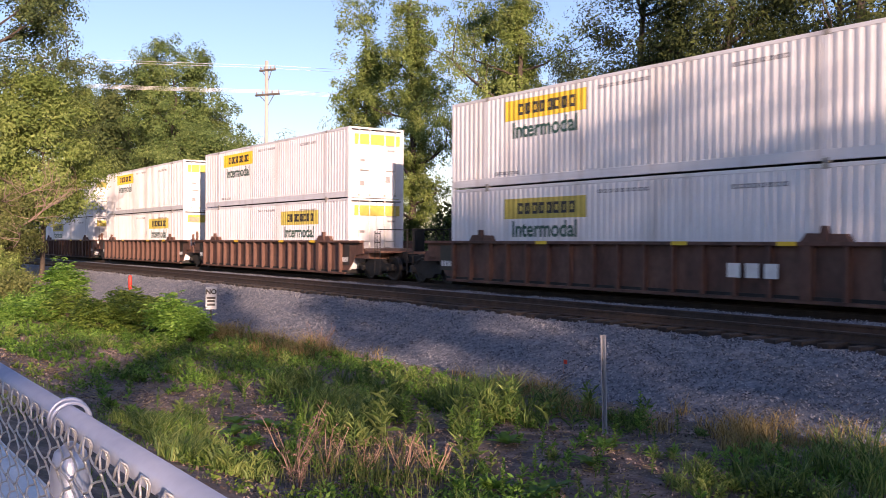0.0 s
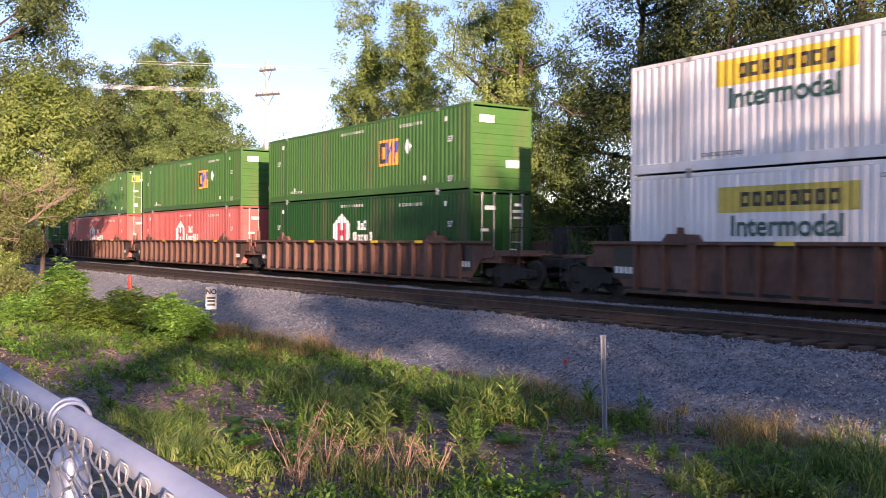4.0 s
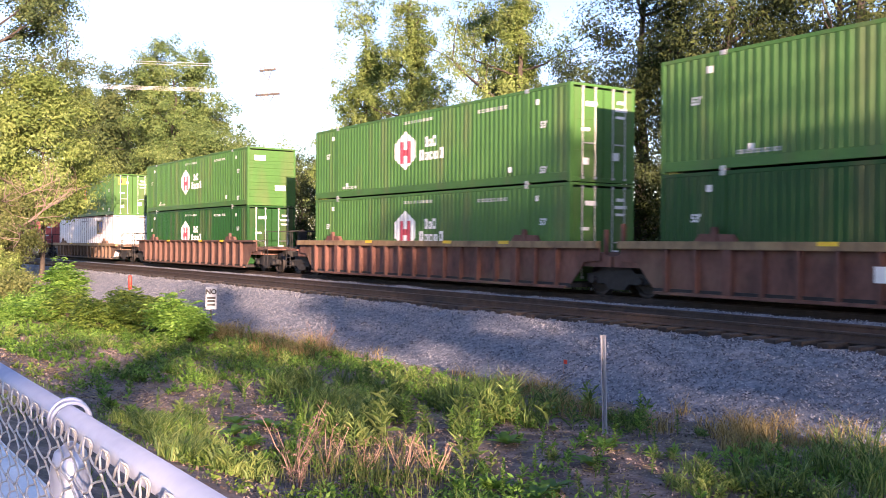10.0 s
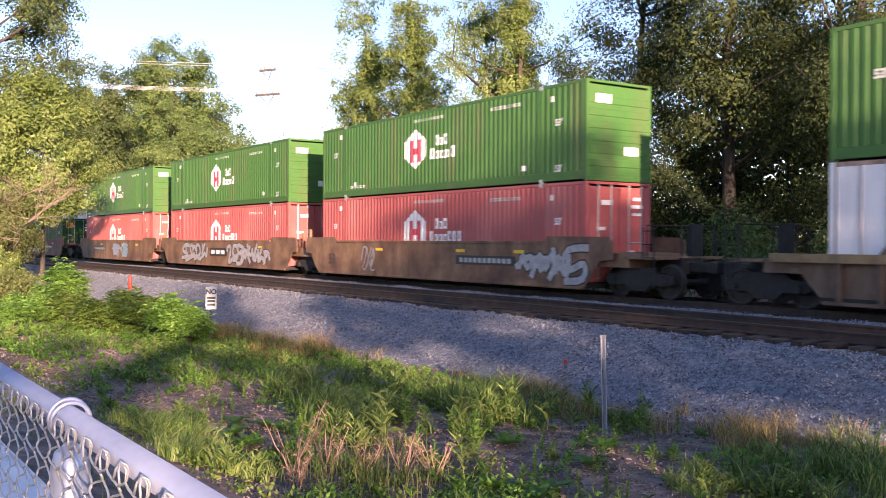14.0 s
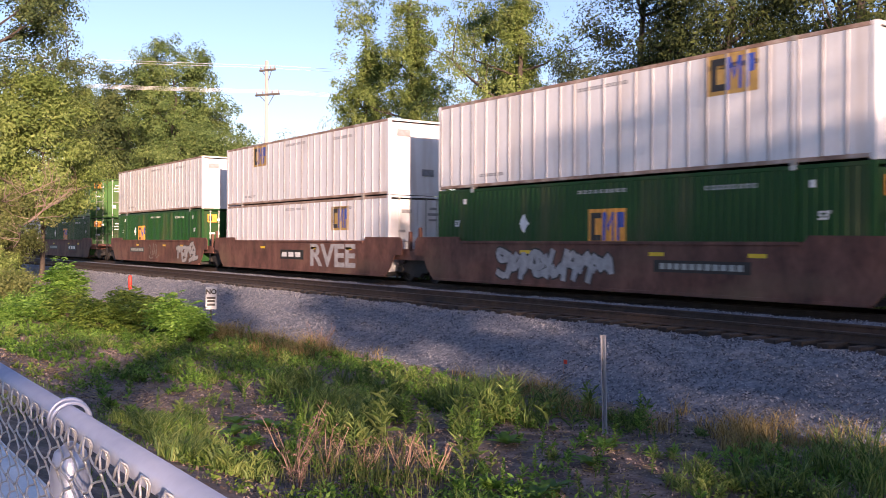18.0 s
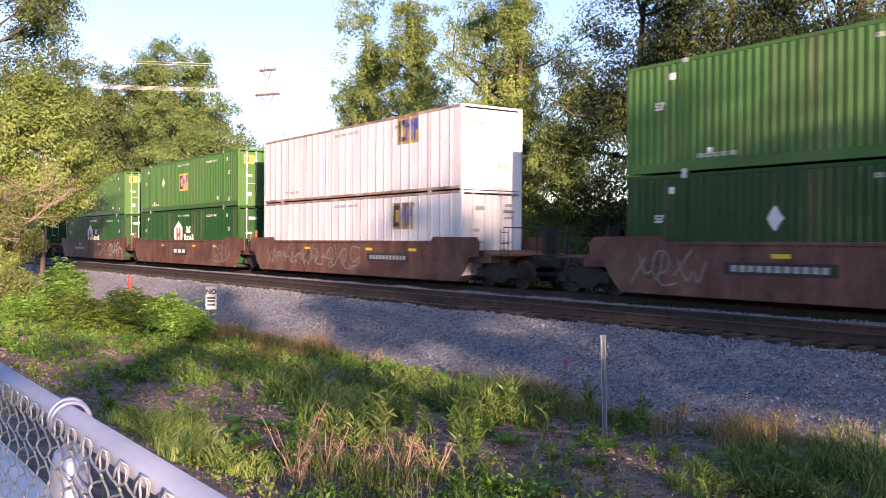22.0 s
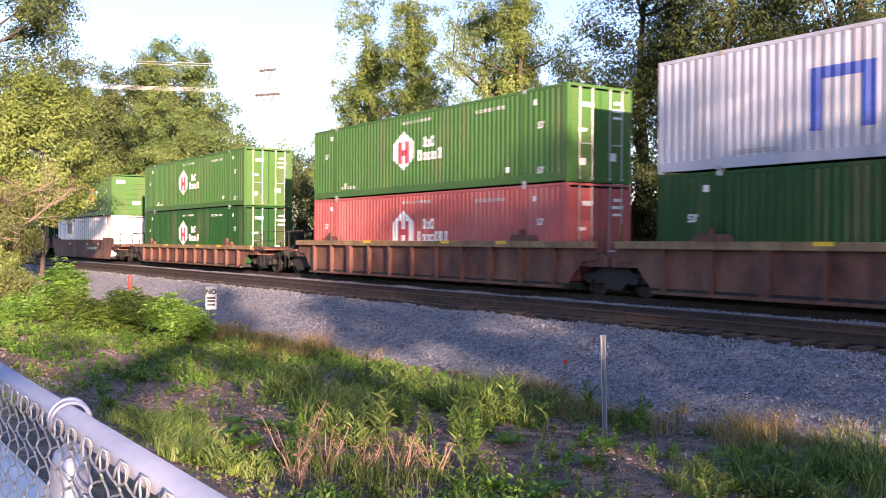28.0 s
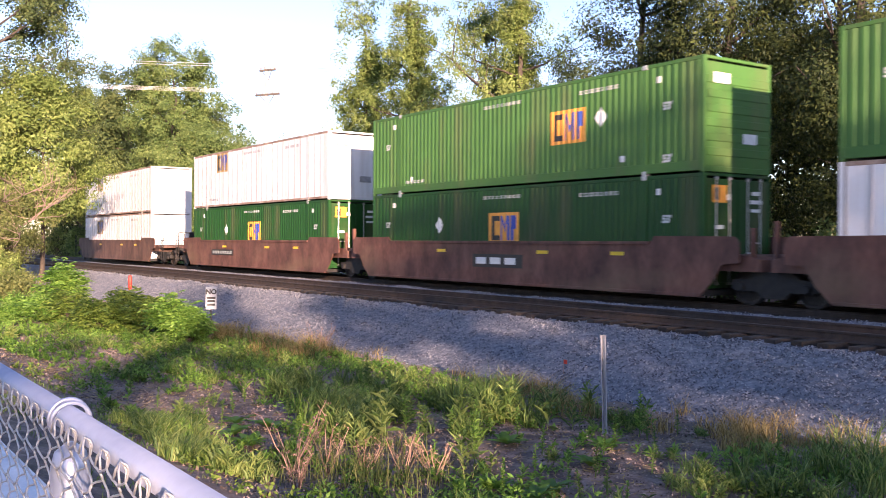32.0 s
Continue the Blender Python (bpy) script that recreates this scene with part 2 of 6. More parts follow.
def lettering(text, size, bold=0.0):
    """A flat mesh of the built-in font, standing up in x and z, centred."""
    cu = bpy.data.curves.new("lettering", "FONT")
    cu.body, cu.size, cu.align_x, cu.align_y = text, size, "CENTER", "CENTER"
    cu.offset = bold
    ob = new("lettering", cu)
    me = bpy.data.meshes.new_from_object(ob.evaluated_get(bpy.context.evaluated_depsgraph_get()))
    bpy.data.objects.remove(ob)
    me.transform(pose(0, 0, 0, 90))
    return me


# ---------------------------------------------------------------- ground and track
TRACK_FAR, TRACK_NEAR = 19.786, 15.5


def lerp_profile(v, pts):
    return np.interp(v, [p[0] for p in pts], [p[1] for p in pts])


PROFILE = [(-400, 0.2), (-3, -0.12), (1.0, -0.12), (4.6, -1.15), (11.3, -1.2), (13.6, -0.6), (14.2, -0.5), (21.2, -0.5), (22.0, -0.6),
           (24.2, -1.2), (27, -1.1), (60, 0.0), (500, 6.0), (3000, 10)]


def soft_noise(x, y, s, seed):
    r = np.random.RandomState(seed)
    out = np.zeros_like(x)
    for k in range(5):
        a, b, c = r.uniform(-1, 1, 3)
        out += np.sin((a * x + b * y) * s * (1 + 0.7 * k) + c * 9) / (1 + 0.5 * k)
    return out / 2.5


def build_ground():
    xs = np.concatenate([[-3000, -1500, -800, -400, -250], np.arange(-170, -45, 2.5), np.arange(-45, 3, 0.35), np.arange(3, 60, 3), [80, 150, 400, 1000, 3000]])
    ys = np.concatenate([[-1500, -400, -120, -60, -30, -15, -8, -4], np.arange(-2, 26, 0.3), np.arange(26, 60, 2), [70, 90, 130, 200, 400, 900, 3000]])
    X, Y = np.meshgrid(xs, ys)
    Z = lerp_profile(Y, PROFILE)
    rough = np.clip(1 - np.abs(Y - 8) / 5.5, 0, 1)
    Z = Z + rough * 0.07 * soft_noise(X, Y, 1.1, 3) + rough * 0.03 * soft_noise(X, Y, 3.1, 5)
    n, m = len(xs), len(ys)
    idx = np.arange(n * m).reshape(m, n)
    f = np.stack([idx[:-1, :-1], idx[:-1, 1:], idx[1:, 1:], idx[1:, :-1]], -1).reshape(-1, 4)
    me = np_mesh("ground", np.stack([X, Y, Z], -1).reshape(-1, 3), f, SOIL)
    me.polygons.foreach_set("use_smooth", [True] * len(me.polygons))
    tagged(new("ground", me), "dry weedy dirt beside a railway", "ground", kind="structure")


def pebbles(x, y, z, s, r):
    """Small uneven stones, half sunk."""
    cnt = len(x)
    base = np.array([(1, 0, 0), (-1, 0, 0), (0, 1, 0), (0, -1, 0), (0, 0, 1), (0, 0, -1)], float)
    fac = np.array([(0, 2, 4), (2, 1, 4), (1, 3, 4), (3, 0, 4), (2, 0, 5), (1, 2, 5), (3, 1, 5), (0, 3, 5)])
    v = base[None] * s[:, None, None] * r.uniform(0.6, 1.4, (cnt, 6, 1))
    a = r.uniform(0, math.tau, cnt)
    b = r.uniform(-0.9, 0.9, cnt)
    vx = v[..., 0] * np.cos(a)[:, None] - v[..., 1] * np.sin(a)[:, None]
    vy = v[..., 0] * np.sin(a)[:, None] + v[..., 1] * np.cos(a)[:, None]
    vz = v[..., 2] * np.cos(b)[:, None] + vx * np.sin(b)[:, None]
    V = np.stack([vx + x[:, None], vy + y[:, None], vz + z[:, None]], -1).reshape(-1, 3)
    F = (fac[None, :4] + 6 * np.arange(cnt)[:, None, None]).reshape(-1, 3)
    return V, F


def build_ballast():
    xs = np.concatenate([np.arange(-420, -60, 6), np.arange(-60, 12, 0.25), [20, 60, 150]])
    ys = np.arange(10.6, 25.2, 0.16)
    X, Y = np.meshgrid(xs, ys)
    pts = [(10.5, -1.4), (11.2, -1.22), (13.7, -0.33), (14.15, -0.27), (16.9, -0.26), (17.3, -0.1), (18.0, -0.1), (18.4, -0.26), (21.2, -0.26), (21.9, -0.36), (24.4, -1.3), (25.2, -1.5)]
    Z = lerp_profile(Y, pts) + 0.035 * soft_noise(X, Y, 2.3, 11) + np.random.RandomState(2).uniform(-0.018, 0.018, X.shape)
    n, m = len(xs), len(ys)
    idx = np.arange(n * m).reshape(m, n)
    f = np.stack([idx[:-1, :-1], idx[:-1, 1:], idx[1:, 1:], idx[1:, :-1]], -1).reshape(-1, 4)
    bed = tagged(new("ballast_bed", np_mesh("ballast_bed", np.stack([X, Y, Z], -1).reshape(-1, 3), f, BALLAST)), "grey crushed stone bed under two tracks", "ballast", kind="structure")
    # loose stones on the shoulder
    r = np.random.RandomState(8)
    cnt = 70000
    x = -4 - 58 * r.uniform(0, 1, cnt) ** 1.6
    y = r.uniform(10.4, 14.35, cnt)
    y2 = r.uniform(17.2, 18.2, cnt)
    y = np.where(r.uniform(0, 1, cnt) < 0.06, y2, y)
    z = lerp_profile(y, pts) + 0.035 * soft_noise(x, y, 2.3, 11) + r.uniform(-0.01, 0.02, cnt)
    s = r.uniform(0.010, 0.026, cnt)
    V, F = pebbles(x, y, z, s, r)
    tagged(part("loose_stones", np_mesh("loose_stones", V, F, STONE), None, bed), kind="stuff")


def rail_mesh(x0, x1):
    prof = [(-0.075, 0), (0.075, 0), (0.075, 0.012), (0.012, 0.035), (0.009, 0.135), (0.037, 0.142), (0.037, 0.172), (0.03, 0.18), (-0.03, 0.18), (-0.037, 0.172),
            (-0.037, 0.142), (-0.009, 0.135), (-0.012, 0.035), (-0.075, 0.012)]
    bm = bmesh.new()
    a = [bm.verts.new((x0, y, z)) for y, z in prof]
    b = [bm.verts.new((x1, y, z)) for y, z in prof]
    k = len(prof)
    for i in range(k):
        bm.faces.new((a[i], a[(i + 1) % k], b[(i + 1) % k], b[i]))
    bm.faces.new(a[::-1])
    bm.faces.new(b)
    return bm


def build_track(name, y, tie_to):
    ob = tagged(thing(name, "standard gauge track of rusty rails on dark ties", "railway track", m=pose(0, y, 0)), kind="structure")
    rail = None
    for side in (-0.7555, 0.7555):
        o = part("rail", rail_mesh(-420, 150) if rail is None else rail, RAILRUST, ob)
        rail = o.data
        o.location = (0, side, -0.18)
    tie = None
    r = random.Random(4)
    x = 3.0
    while x > tie_to:
        o = part("tie", box(-0.115, 0.115, -1.3, 1.3, -0.17, 0, 0.012) if tie is None else tie, TIE, ob)
        tie = o.data
        o.location = (x + r.uniform(-0.03, 0.03), r.uniform(-0.05, 0.05), -0.181 + r.uniform(-0.012, 0.006))
        o.rotation_euler = (0, 0, r.uniform(-0.02, 0.02))
        x -= 0.52


# ---------------------------------------------------------------- containers
CL, CW, CH = 16.154, 2.591, 2.896
HALF, HW = CL / 2, CW / 2
POST = 6.095


def corrugation(kind):
    """Breakpoints (x, depth) along a side between its posts."""
    pts = []
    spans = [(-HALF + 0.13, -POST - 0.09), (-POST + 0.09, POST - 0.09), (POST + 0.09, HALF - 0.13)]
    period = 0.235 if kind == "rib" else 0.61
    for a, b in spans:
        n = max(2, round((b - a) / period))
        p = (b - a) / n
        for i in range(n):
            x = a + i * p
            if kind == "rib":
                pts += [(x, 0.026), (x + 0.30 * p, 0.026), (x + 0.42 * p, 0.0), (x + 0.88 * p, 0.0)]
            else:
                pts += [(x, 0.004), (x + 0.07, 0.004), (x + 0.075, 0.012), (x + p - 0.005, 0.012)]
        pts.append((b, 0.026 if kind == "rib" else 0.004))
    return pts


RIB, PLATE = corrugation("rib"), corrugation("plate")
for_kind = {"rib": RIB, "plate": PLATE}
MESHES = {}
POSTS = [p[0] + 0.035 for p, q in zip(PLATE, PLATE[1:]) if p[1] == 0.004 and q[1] == 0.004]


def side_sheet(kind, z0, z1):
    """One side wall: the folded sheet with a back face and closed top, facing -y at y = 0."""
    pts = for_kind[kind]
    v, f = [], []
    for x, d in pts:
        v += [(x, d, z0), (x, d, z1)]
    n = len(pts)
    for i in range(n - 1):
        f.append((2 * i, 2 * i + 2, 2 * i + 3, 2 * i + 1))
    k = len(v)
    for x, d in pts:
        v += [(x, 0.06, z0), (x, 0.06, z1)]
    for i in range(n - 1):
        f.append((k + 2 * i, k + 2 * i + 1, k + 2 * i + 3, k + 2 * i + 2))
        f.append((2 * i + 1, 2 * i + 3, k + 2 * i + 3, k + 2 * i + 1))
    return v, f


def decal_mesh(kind, x0, x1, low, high, mat, extra=()):
    """A film that follows the folds of the side from x0 to x1, between two heights that may vary with x."""
    pts = for_kind[kind]
    xs = sorted({x0, x1, *[p[0] for p in pts if x0 < p[0] < x1], *[e for e in extra if x0 < e < x1]})
    px, pd = [p[0] for p in pts], [p[1] for p in pts]
    lo = low if callable(low) else (lambda x: low)
    hi = high if callable(high) else (lambda x: high)
    v, f = [], []
    for x in xs:
        d = float(np.interp(x, px, pd)) - 0.005
        v += [(x, d, lo(x)), (x, d, max(hi(x), lo(x) + 0.001))]
    for i in range(len(xs) - 1):
        f.append((2 * i, 2 * i + 2, 2 * i + 3, 2 * i + 1))
    return np_mesh("decal", v, f, mat)


def join_np(name, meshes, mat):
    v, f, k = [], [], 0
    for me in meshes:
        v += [tuple(w.co) for w in me.vertices]
        f += [tuple(i + k for i in p.vertices) for p in me.polygons]
        k = len(v)
        bpy.data.meshes.remove(me)
    return np_mesh(name, v, f, mat)


def word(kind, x0, x1, z0, z1, n, mat, drop=()):
    """A row of plain hoops of a word's size."""
    w = (x1 - x0) / n
    out = []
    for i in range(n):
        top = z1 if i not in drop else z0 + 0.72 * (z1 - z0)
        a, b = x0 + i * w, x0 + (i + 0.78) * w
        t, q = 0.34 * (b - a), 0.26 * (top - z0)
        out += [decal_mesh(kind, a, a + t, z0, top, mat), decal_mesh(kind, b - t, b, z0, top, mat),
                decal_mesh(kind, a + t, b - t, z0, z0 + q, mat), decal_mesh(kind, a + t, b - t, top - q, top, mat)]
    return join_np("lettering_bars", out, mat)


def cached(key, build):
    if key not in MESHES:
        MESHES[key] = build()
    return MESHES[key]


def on_side(name, key, build, parent, label=""):
    ob = part(name, cached(key, build), None, parent, label)
    ob.location = (0, -HW, 0)
    return ob


def logo_hub(kind, c, parent, red):
    ax = c - 0.87
    peak = lambda x: 2.28 - 0.42 * abs(x - ax) / 0.72
    foot = (lambda x: 0.86 + 0.42 * abs(x - ax) / 0.72) if not red else (lambda x: 0.9)
    ground = on_side("emblem", ("hub", kind, c, red), lambda: decal_mesh(kind, ax - 0.72, ax + 0.72, foot, peak, DECALWHITE, (ax,)), parent, "white six-sided emblem")

    def bars():
        cut = lambda a, b, z0, z1: decal_mesh(kind, ax + a, ax + b, z0, z1, DECALRED)
        return join_np("emblem_bars", [cut(-0.34, -0.16, 1.1, 1.9), cut(0.16, 0.34, 1.1, 1.9), cut(-0.16, 0.16, 1.38, 1.6)], DECALRED)
    o = on_side("emblem_mark", ("hubbars", kind, c), bars, parent, "dark red bars on the emblem")
    o.location.y -= 0.004
    wide = 1.95 if red else 1.55
    tagged(on_side("lettering", ("hubw1", kind, c), lambda: word(kind, c + 0.4, c + 1.2, 1.6, 1.96, 3, DECALWHITE, (1,)), parent), kind="stuff")
    tagged(on_side("lettering", ("hubw2", kind, c, red), lambda: word(kind, c + 0.1, c + 0.1 + wide, 1.14, 1.52, 7 if red else 5, DECALWHITE, (1, 2, 3)), parent), kind="stuff")


def logo_square(kind, c, parent, old, up):
    back = OLDORANGE if old else ORANGE
    o = on_side("emblem", ("emp", kind, c, old), lambda: decal_mesh(kind, c - 0.75, c + 0.75, 1.1, 2.08, back), parent, "faded ochre square emblem" if old else "bright orange square emblem")
    o.location.z = up

    def dark():
        cut = lambda a, b, z0, z1: decal_mesh(kind, c + a, c + b, z0, z1, INK)
        return join_np("emblem_bars", [cut(-0.62, -0.46, 1.2, 1.98), cut(-0.46, -0.2, 1.2, 1.36), cut(-0.46, -0.2, 1.82, 1.98)], INK)
    o = on_side("emblem_mark", ("empE", kind, c), dark, parent)
    o.location.y -= 0.004
    o.location.z = up

    def blue():
        cut = lambda a, b, z0, z1: decal_mesh(kind, c + a, c + b, z0, z1, BLUE)
        mid = decal_mesh(kind, c - 0.06, c + 0.2, lambda x: 1.42 + 0.42 * abs(x - c - 0.07) / 0.13, lambda x: 1.62 + 0.42 * abs(x - c - 0.07) / 0.13, BLUE, (c + 0.07,))
        return join_np("emblem_bars", [cut(-0.15, -0.06, 1.2, 1.98), mid, cut(0.2, 0.29, 1.2, 1.98), cut(0.38, 0.5, 1.2, 1.98), cut(0.5, 0.65, 1.56, 1.98)], BLUE)
    o = on_side("emblem_mark", ("empP", kind, c), blue, parent, "blue shapes on the emblem")
    o.location.y -= 0.004
    o.location.z = up


def logo_band(kind, c, parent, old, low):
    z = 1.87 if low else 2.02
    # lower boxes take the darker olive film
    on_side("band", ("jb", kind, c, old, low), lambda: decal_mesh(kind, c - 1.87, c + 1.87, z, z + 0.62, OLIVEYELLOW if old else YELLOW), parent, "olive yellow band" if old else "yellow band")
    o = on_side("lettering", ("jbw", kind, c, low), lambda: word(kind, c - 1.2, c + 1.45, z + 0.14, z + 0.48, 8, INK), parent)
    o.location.y -= 0.004
    def text():
        me = lettering("Intermodal", 0.68, 0.015)
        me.materials.append(DEEPGREEN)
        return me
    o = on_side("lettering", "jbtext", text, parent, "dark green word")
    o.location = (c, -HW - 0.004, z - 0.34)


def logo_wide(kind, c, parent):
    def hoops():
        out = []
        for x0, x1, z0, z1 in ((-3.66, -2.06, 0.72, 2.1), (-1.8, -0.95, 0.75, 1.72), (-0.1, 0.7, 0.75, 1.72), (0.95, 1.95, 0.75, 1.72), (2.2, 3.1, 0.75, 1.72)):
            x0, x1, t, q = c + x0, c + x1, 0.34, 0.26
            out += [decal_mesh(kind, x0, x0 + t, z0, z1, BLUE), decal_mesh(kind, x1 - t, x1, z0, z1, BLUE), decal_mesh(kind, x0 + t, x1 - t, z1 - q, z1, BLUE)]
            if z1 < 2:
                out.append(decal_mesh(kind, x0 + t, x1 - t, z0, z0 + q, BLUE))
        out.append(decal_mesh(kind, c - 0.7, c - 0.38, 0.75, 2.02, BLUE))
        return join_np("lettering_bars", out, BLUE)
    on_side("lettering", ("wide", kind, c), hoops, parent, "large blue lettering shapes")


def end_doors(parent, paint_mat, back):
    """Two door leaves with lock rods, on the +x end."""
    doors = []
    for y0, y1 in ((-HW + 0.1, -0.012), (0.012, HW - 0.1)):
        d = part("door", cached(("door", paint_mat.name, y0), lambda: mesh_of(add_box(add_box(add_box(box(0, 0.05, y0, y1, 0.16, CH - 0.14, 0.006), 0.05, 0.075, y0 + 0.08, y1 - 0.08, 0.95, 1.05), 0.05, 0.075, y0 + 0.08, y1 - 0.08, 1.85, 1.95), 0.05, 0.07, y0 + 0.02, y0 + 0.1, 0.2, CH - 0.2), paint_mat)), None, parent)
        d.location = (HALF - 0.06, 0, 0)
        for k in (0.3, 0.72):
            y = y0 + (y1 - y0) * k
            o = part("lock_rod", cached("rod", lambda: mesh_of(add_box(add_box(tube([(0, 0, 0.1), (0, 0, CH - 0.08)], 0.02, 8), -0.03, 0.03, -0.045, 0.045, 0.1, 0.17), -0.03, 0.03, -0.045, 0.045, CH - 0.17, CH - 0.1), STEEL)), None, d, "galvanised lock rod")
            o.location = (0.085, y, 0)
        o = part("door_handle", cached("handle", lambda: mesh_of(box(0, 0.03, -0.2, 0.2, -0.02, 0.02, 0.005), STEEL)), None, d)
        o.location = (0.11, (y0 + y1) / 2, 1.15)
        for z, w, h in (((2.3, 0.22, 0.07), (1.55, 0.16, 0.05), (0.62, 0.13, 0.1)) if y0 < -0.5 else ((2.42, 0.16, 0.05), (2.2, 0.24, 0.05), (1.98, 0.2, 0.04), (0.8, 0.15, 0.12))):
            o = part("marking", cached(("mark", w, h, back.name), lambda: mesh_of(box(0, 0.004, -w, w, -h, h), back)), None, d)
            o.location = (0.076, (y0 + y1) / 2 + (0.1 if z > 1.6 else -0.12), z)


def mesh_of(bm, mat):
    me = bpy.data.meshes.new("piece")
    bm.normal_update()
    bm.to_mesh(me)
    bm.free()
    me.materials.append(mat)
    return me


def end_wall(parent, paint_mat, mark):
    """A closed front wall with level ribs, on the +x end."""
    def build():
        pts = [(0.05, 0.16)]
        if mark != "plain":
            for k in range(6):
                z = 0.42 + k * 0.36
                pts += [(0.05, z), (0.07, z + 0.02), (0.07, z + 0.2), (0.05, z + 0.22)]
        pts += [(0.05, CH - 0.14), (0.0, CH - 0.14), (0.0, 0.16)]
        return mesh_of(prism(pts, -HW + 0.1, HW - 0.1), paint_mat)
    o = part("front_wall", cached(("front", paint_mat.name, mark), build), None, parent)
    o.location = (HALF - 0.06, 0, 0)


STYLES = {
    "green": (GREEN, "rib", "green ribbed steel shipping container"),
    "dark": (DARKGREEN, "rib", "dark green ribbed steel shipping container"),
    "red": (RED, "rib", "faded red ribbed steel shipping container"),
    "jb": (WHITE, "rib", "white ribbed container with a yellow band"),
    "white": (OLDWHITE, "plate", "weathered white container with upright posts"),
    "pale": (PALEBLUE, "rib", "pale grey ribbed container with blue lettering"),
}


def container(style, logo, place, end, low, seed):
    mat, kind, label = STYLES[style]
    rest = "on another container" if not low else "in a well car"
    ob = thing("shipping_container", f"{label} {rest}", "container", "containers on the train")
    key = mat.name
    light = DECALWHITE if style not in ("jb", "white", "pale") else GREYINK
    for sy in (1, -1):
        o = part("side_wall", cached(("side", key), lambda: np_mesh("side_wall", *side_sheet(kind, 0.3 if kind == "rib" else 0.15, CH - 0.1), mat)), None, ob)
        o.location = (0, -HW, 0) if sy == 1 else (0, HW, 0)
        if sy == -1:
            o.rotation_euler = (0, 0, math.pi)
        o = part("top_rail", cached(("trail", key), lambda: mesh_of(box(-HALF + 0.13, HALF - 0.13, 0, 0.08, CH - 0.1, CH - 0.004, 0.008), RUSTRAIL if style == "white" else mat)), None, ob)
        o.location = (0, -HW if sy == 1 else HW - 0.08, 0)
        o = part("bottom_rail", cached(("brail", key), lambda: mesh_of(box(-HALF + 0.13, HALF - 0.13, 0, 0.1, 0.05, 0.3 if kind == "rib" else 0.15, 0.01), mat if kind == "rib" else RUSTRAIL)), None, ob)
        o.location = (0, -HW if sy == 1 else HW - 0.1, 0)
        for sx in (-1, 1):
            o = part("corner_post", cached(("cpost", key), lambda: mesh_of(box(-0.065, 0.065, -0.06, 0.06, 0.0, CH, 0.012), mat)), None, ob)
            o.location = (sx * (HALF - 0.065), -sy * (HW - 0.06), 0)
            o = part("lifting_post", cached(("lpost", key), lambda: mesh_of(box(-0.088, 0.088, 0, 0.08, 0.15, CH - 0.12, 0.008), mat)), None, ob)
            o.location = (sx * POST, -HW - 0.002 if sy == 1 else HW - 0.078, 0)
            for z in (-0.005, CH - 0.12):
                c = part("corner_casting", cached(("cast", style in ("jb", "white", "pale")), lambda: mesh_of(box(-0.089, 0.089, -0.006, 0.16, 0, 0.125, 0.012), STEEL if light is DECALWHITE else ROOFGREY)), None, ob)
                c.location = (sx * POST, -HW - 0.004 if sy == 1 else HW - 0.15, z)
    if kind == "plate":
        for x in POSTS:
            o = part("side_post", cached("sidepost", lambda: mesh_of(box(-0.035, 0.035, 0, 0.03, 0.15, CH - 0.1, 0.006), POSTGREY)), None, ob, "grimy side post")
            o.location = (x, -HW - 0.006, 0)
    part("roof", cached(("roof", style in ("white", "jb", "pale")), lambda: mesh_of(box(-HALF + 0.05, HALF - 0.05, -HW + 0.03, HW - 0.03, CH - 0.06, CH - 0.012), ROOFGREY if light is GREYINK else mat)), None, ob)
    part("floor", cached("cfloor", lambda: mesh_of(box(-HALF + 0.05, HALF - 0.05, -HW + 0.05, HW - 0.05, 0.08, 0.16), BOGIE)), None, ob)
    if end == "D":
        end_doors(ob, mat, light)
    else:
        end_wall(ob, mat, "plain" if style in ("white", "pale") else "rib")
        for y, z, w in ((-0.65, 2.37, 0.6), (0.45, 0.9, 0.55)):
            o = part("end_marking", cached(("bmark", light.name, w), lambda: mesh_of(box(0, 0.004, -w / 2, w / 2, -0.13, 0.13), light)), None, ob)
            o.location = (HALF + 0.012, y, z)
    for zz in ((CH - 0.08, CH), (0.02, 0.16)):
        o = part("end_sill", cached(("sill", key, zz), lambda: mesh_of(box(-0.07, 0, -HW + 0.12, HW - 0.12, zz[0], zz[1], 0.01), mat)), None, ob)
        o.location = (HALF - 0.002, 0, 0)
    o = part("back_wall", cached(("rear", key), lambda: mesh_of(box(-HALF + 0.02, -HALF + 0.08, -HW + 0.12, HW - 0.12, 0.1, CH - 0.02), mat)), None, ob)
    c = place - HALF
    if logo == "hub":
        logo_hub(kind, 0.0, ob, style == "red")
    elif logo == "emp":
        logo_square(kind, round(c, 1), ob, style == "white", 0.0 if style != "white" else 0.5 if low else 0.72)
        if style != "white":
            def gem():
                x = round(c, 1) + (1.35 if c > 1 else -3.6 if c > -1 else -1.4)
                return decal_mesh(kind, x - 0.24, x + 0.24, lambda v: 1.42 + 0.3 * abs(v - x) / 0.24, lambda v: 2.02 - 0.3 * abs(v - x) / 0.24, DECALWHITE, (x,))
            on_side("placard", ("gem", round(c, 1)), gem, ob, "white diamond placard")
        if style in ("green", "dark") and end == "D":
            o = part("end_emblem", cached("eemblem", lambda: mesh_of(box(0, 0.004, -0.27, 0.27, -0.22, 0.22), ORANGE)), None, ob, "small orange emblem on the door")
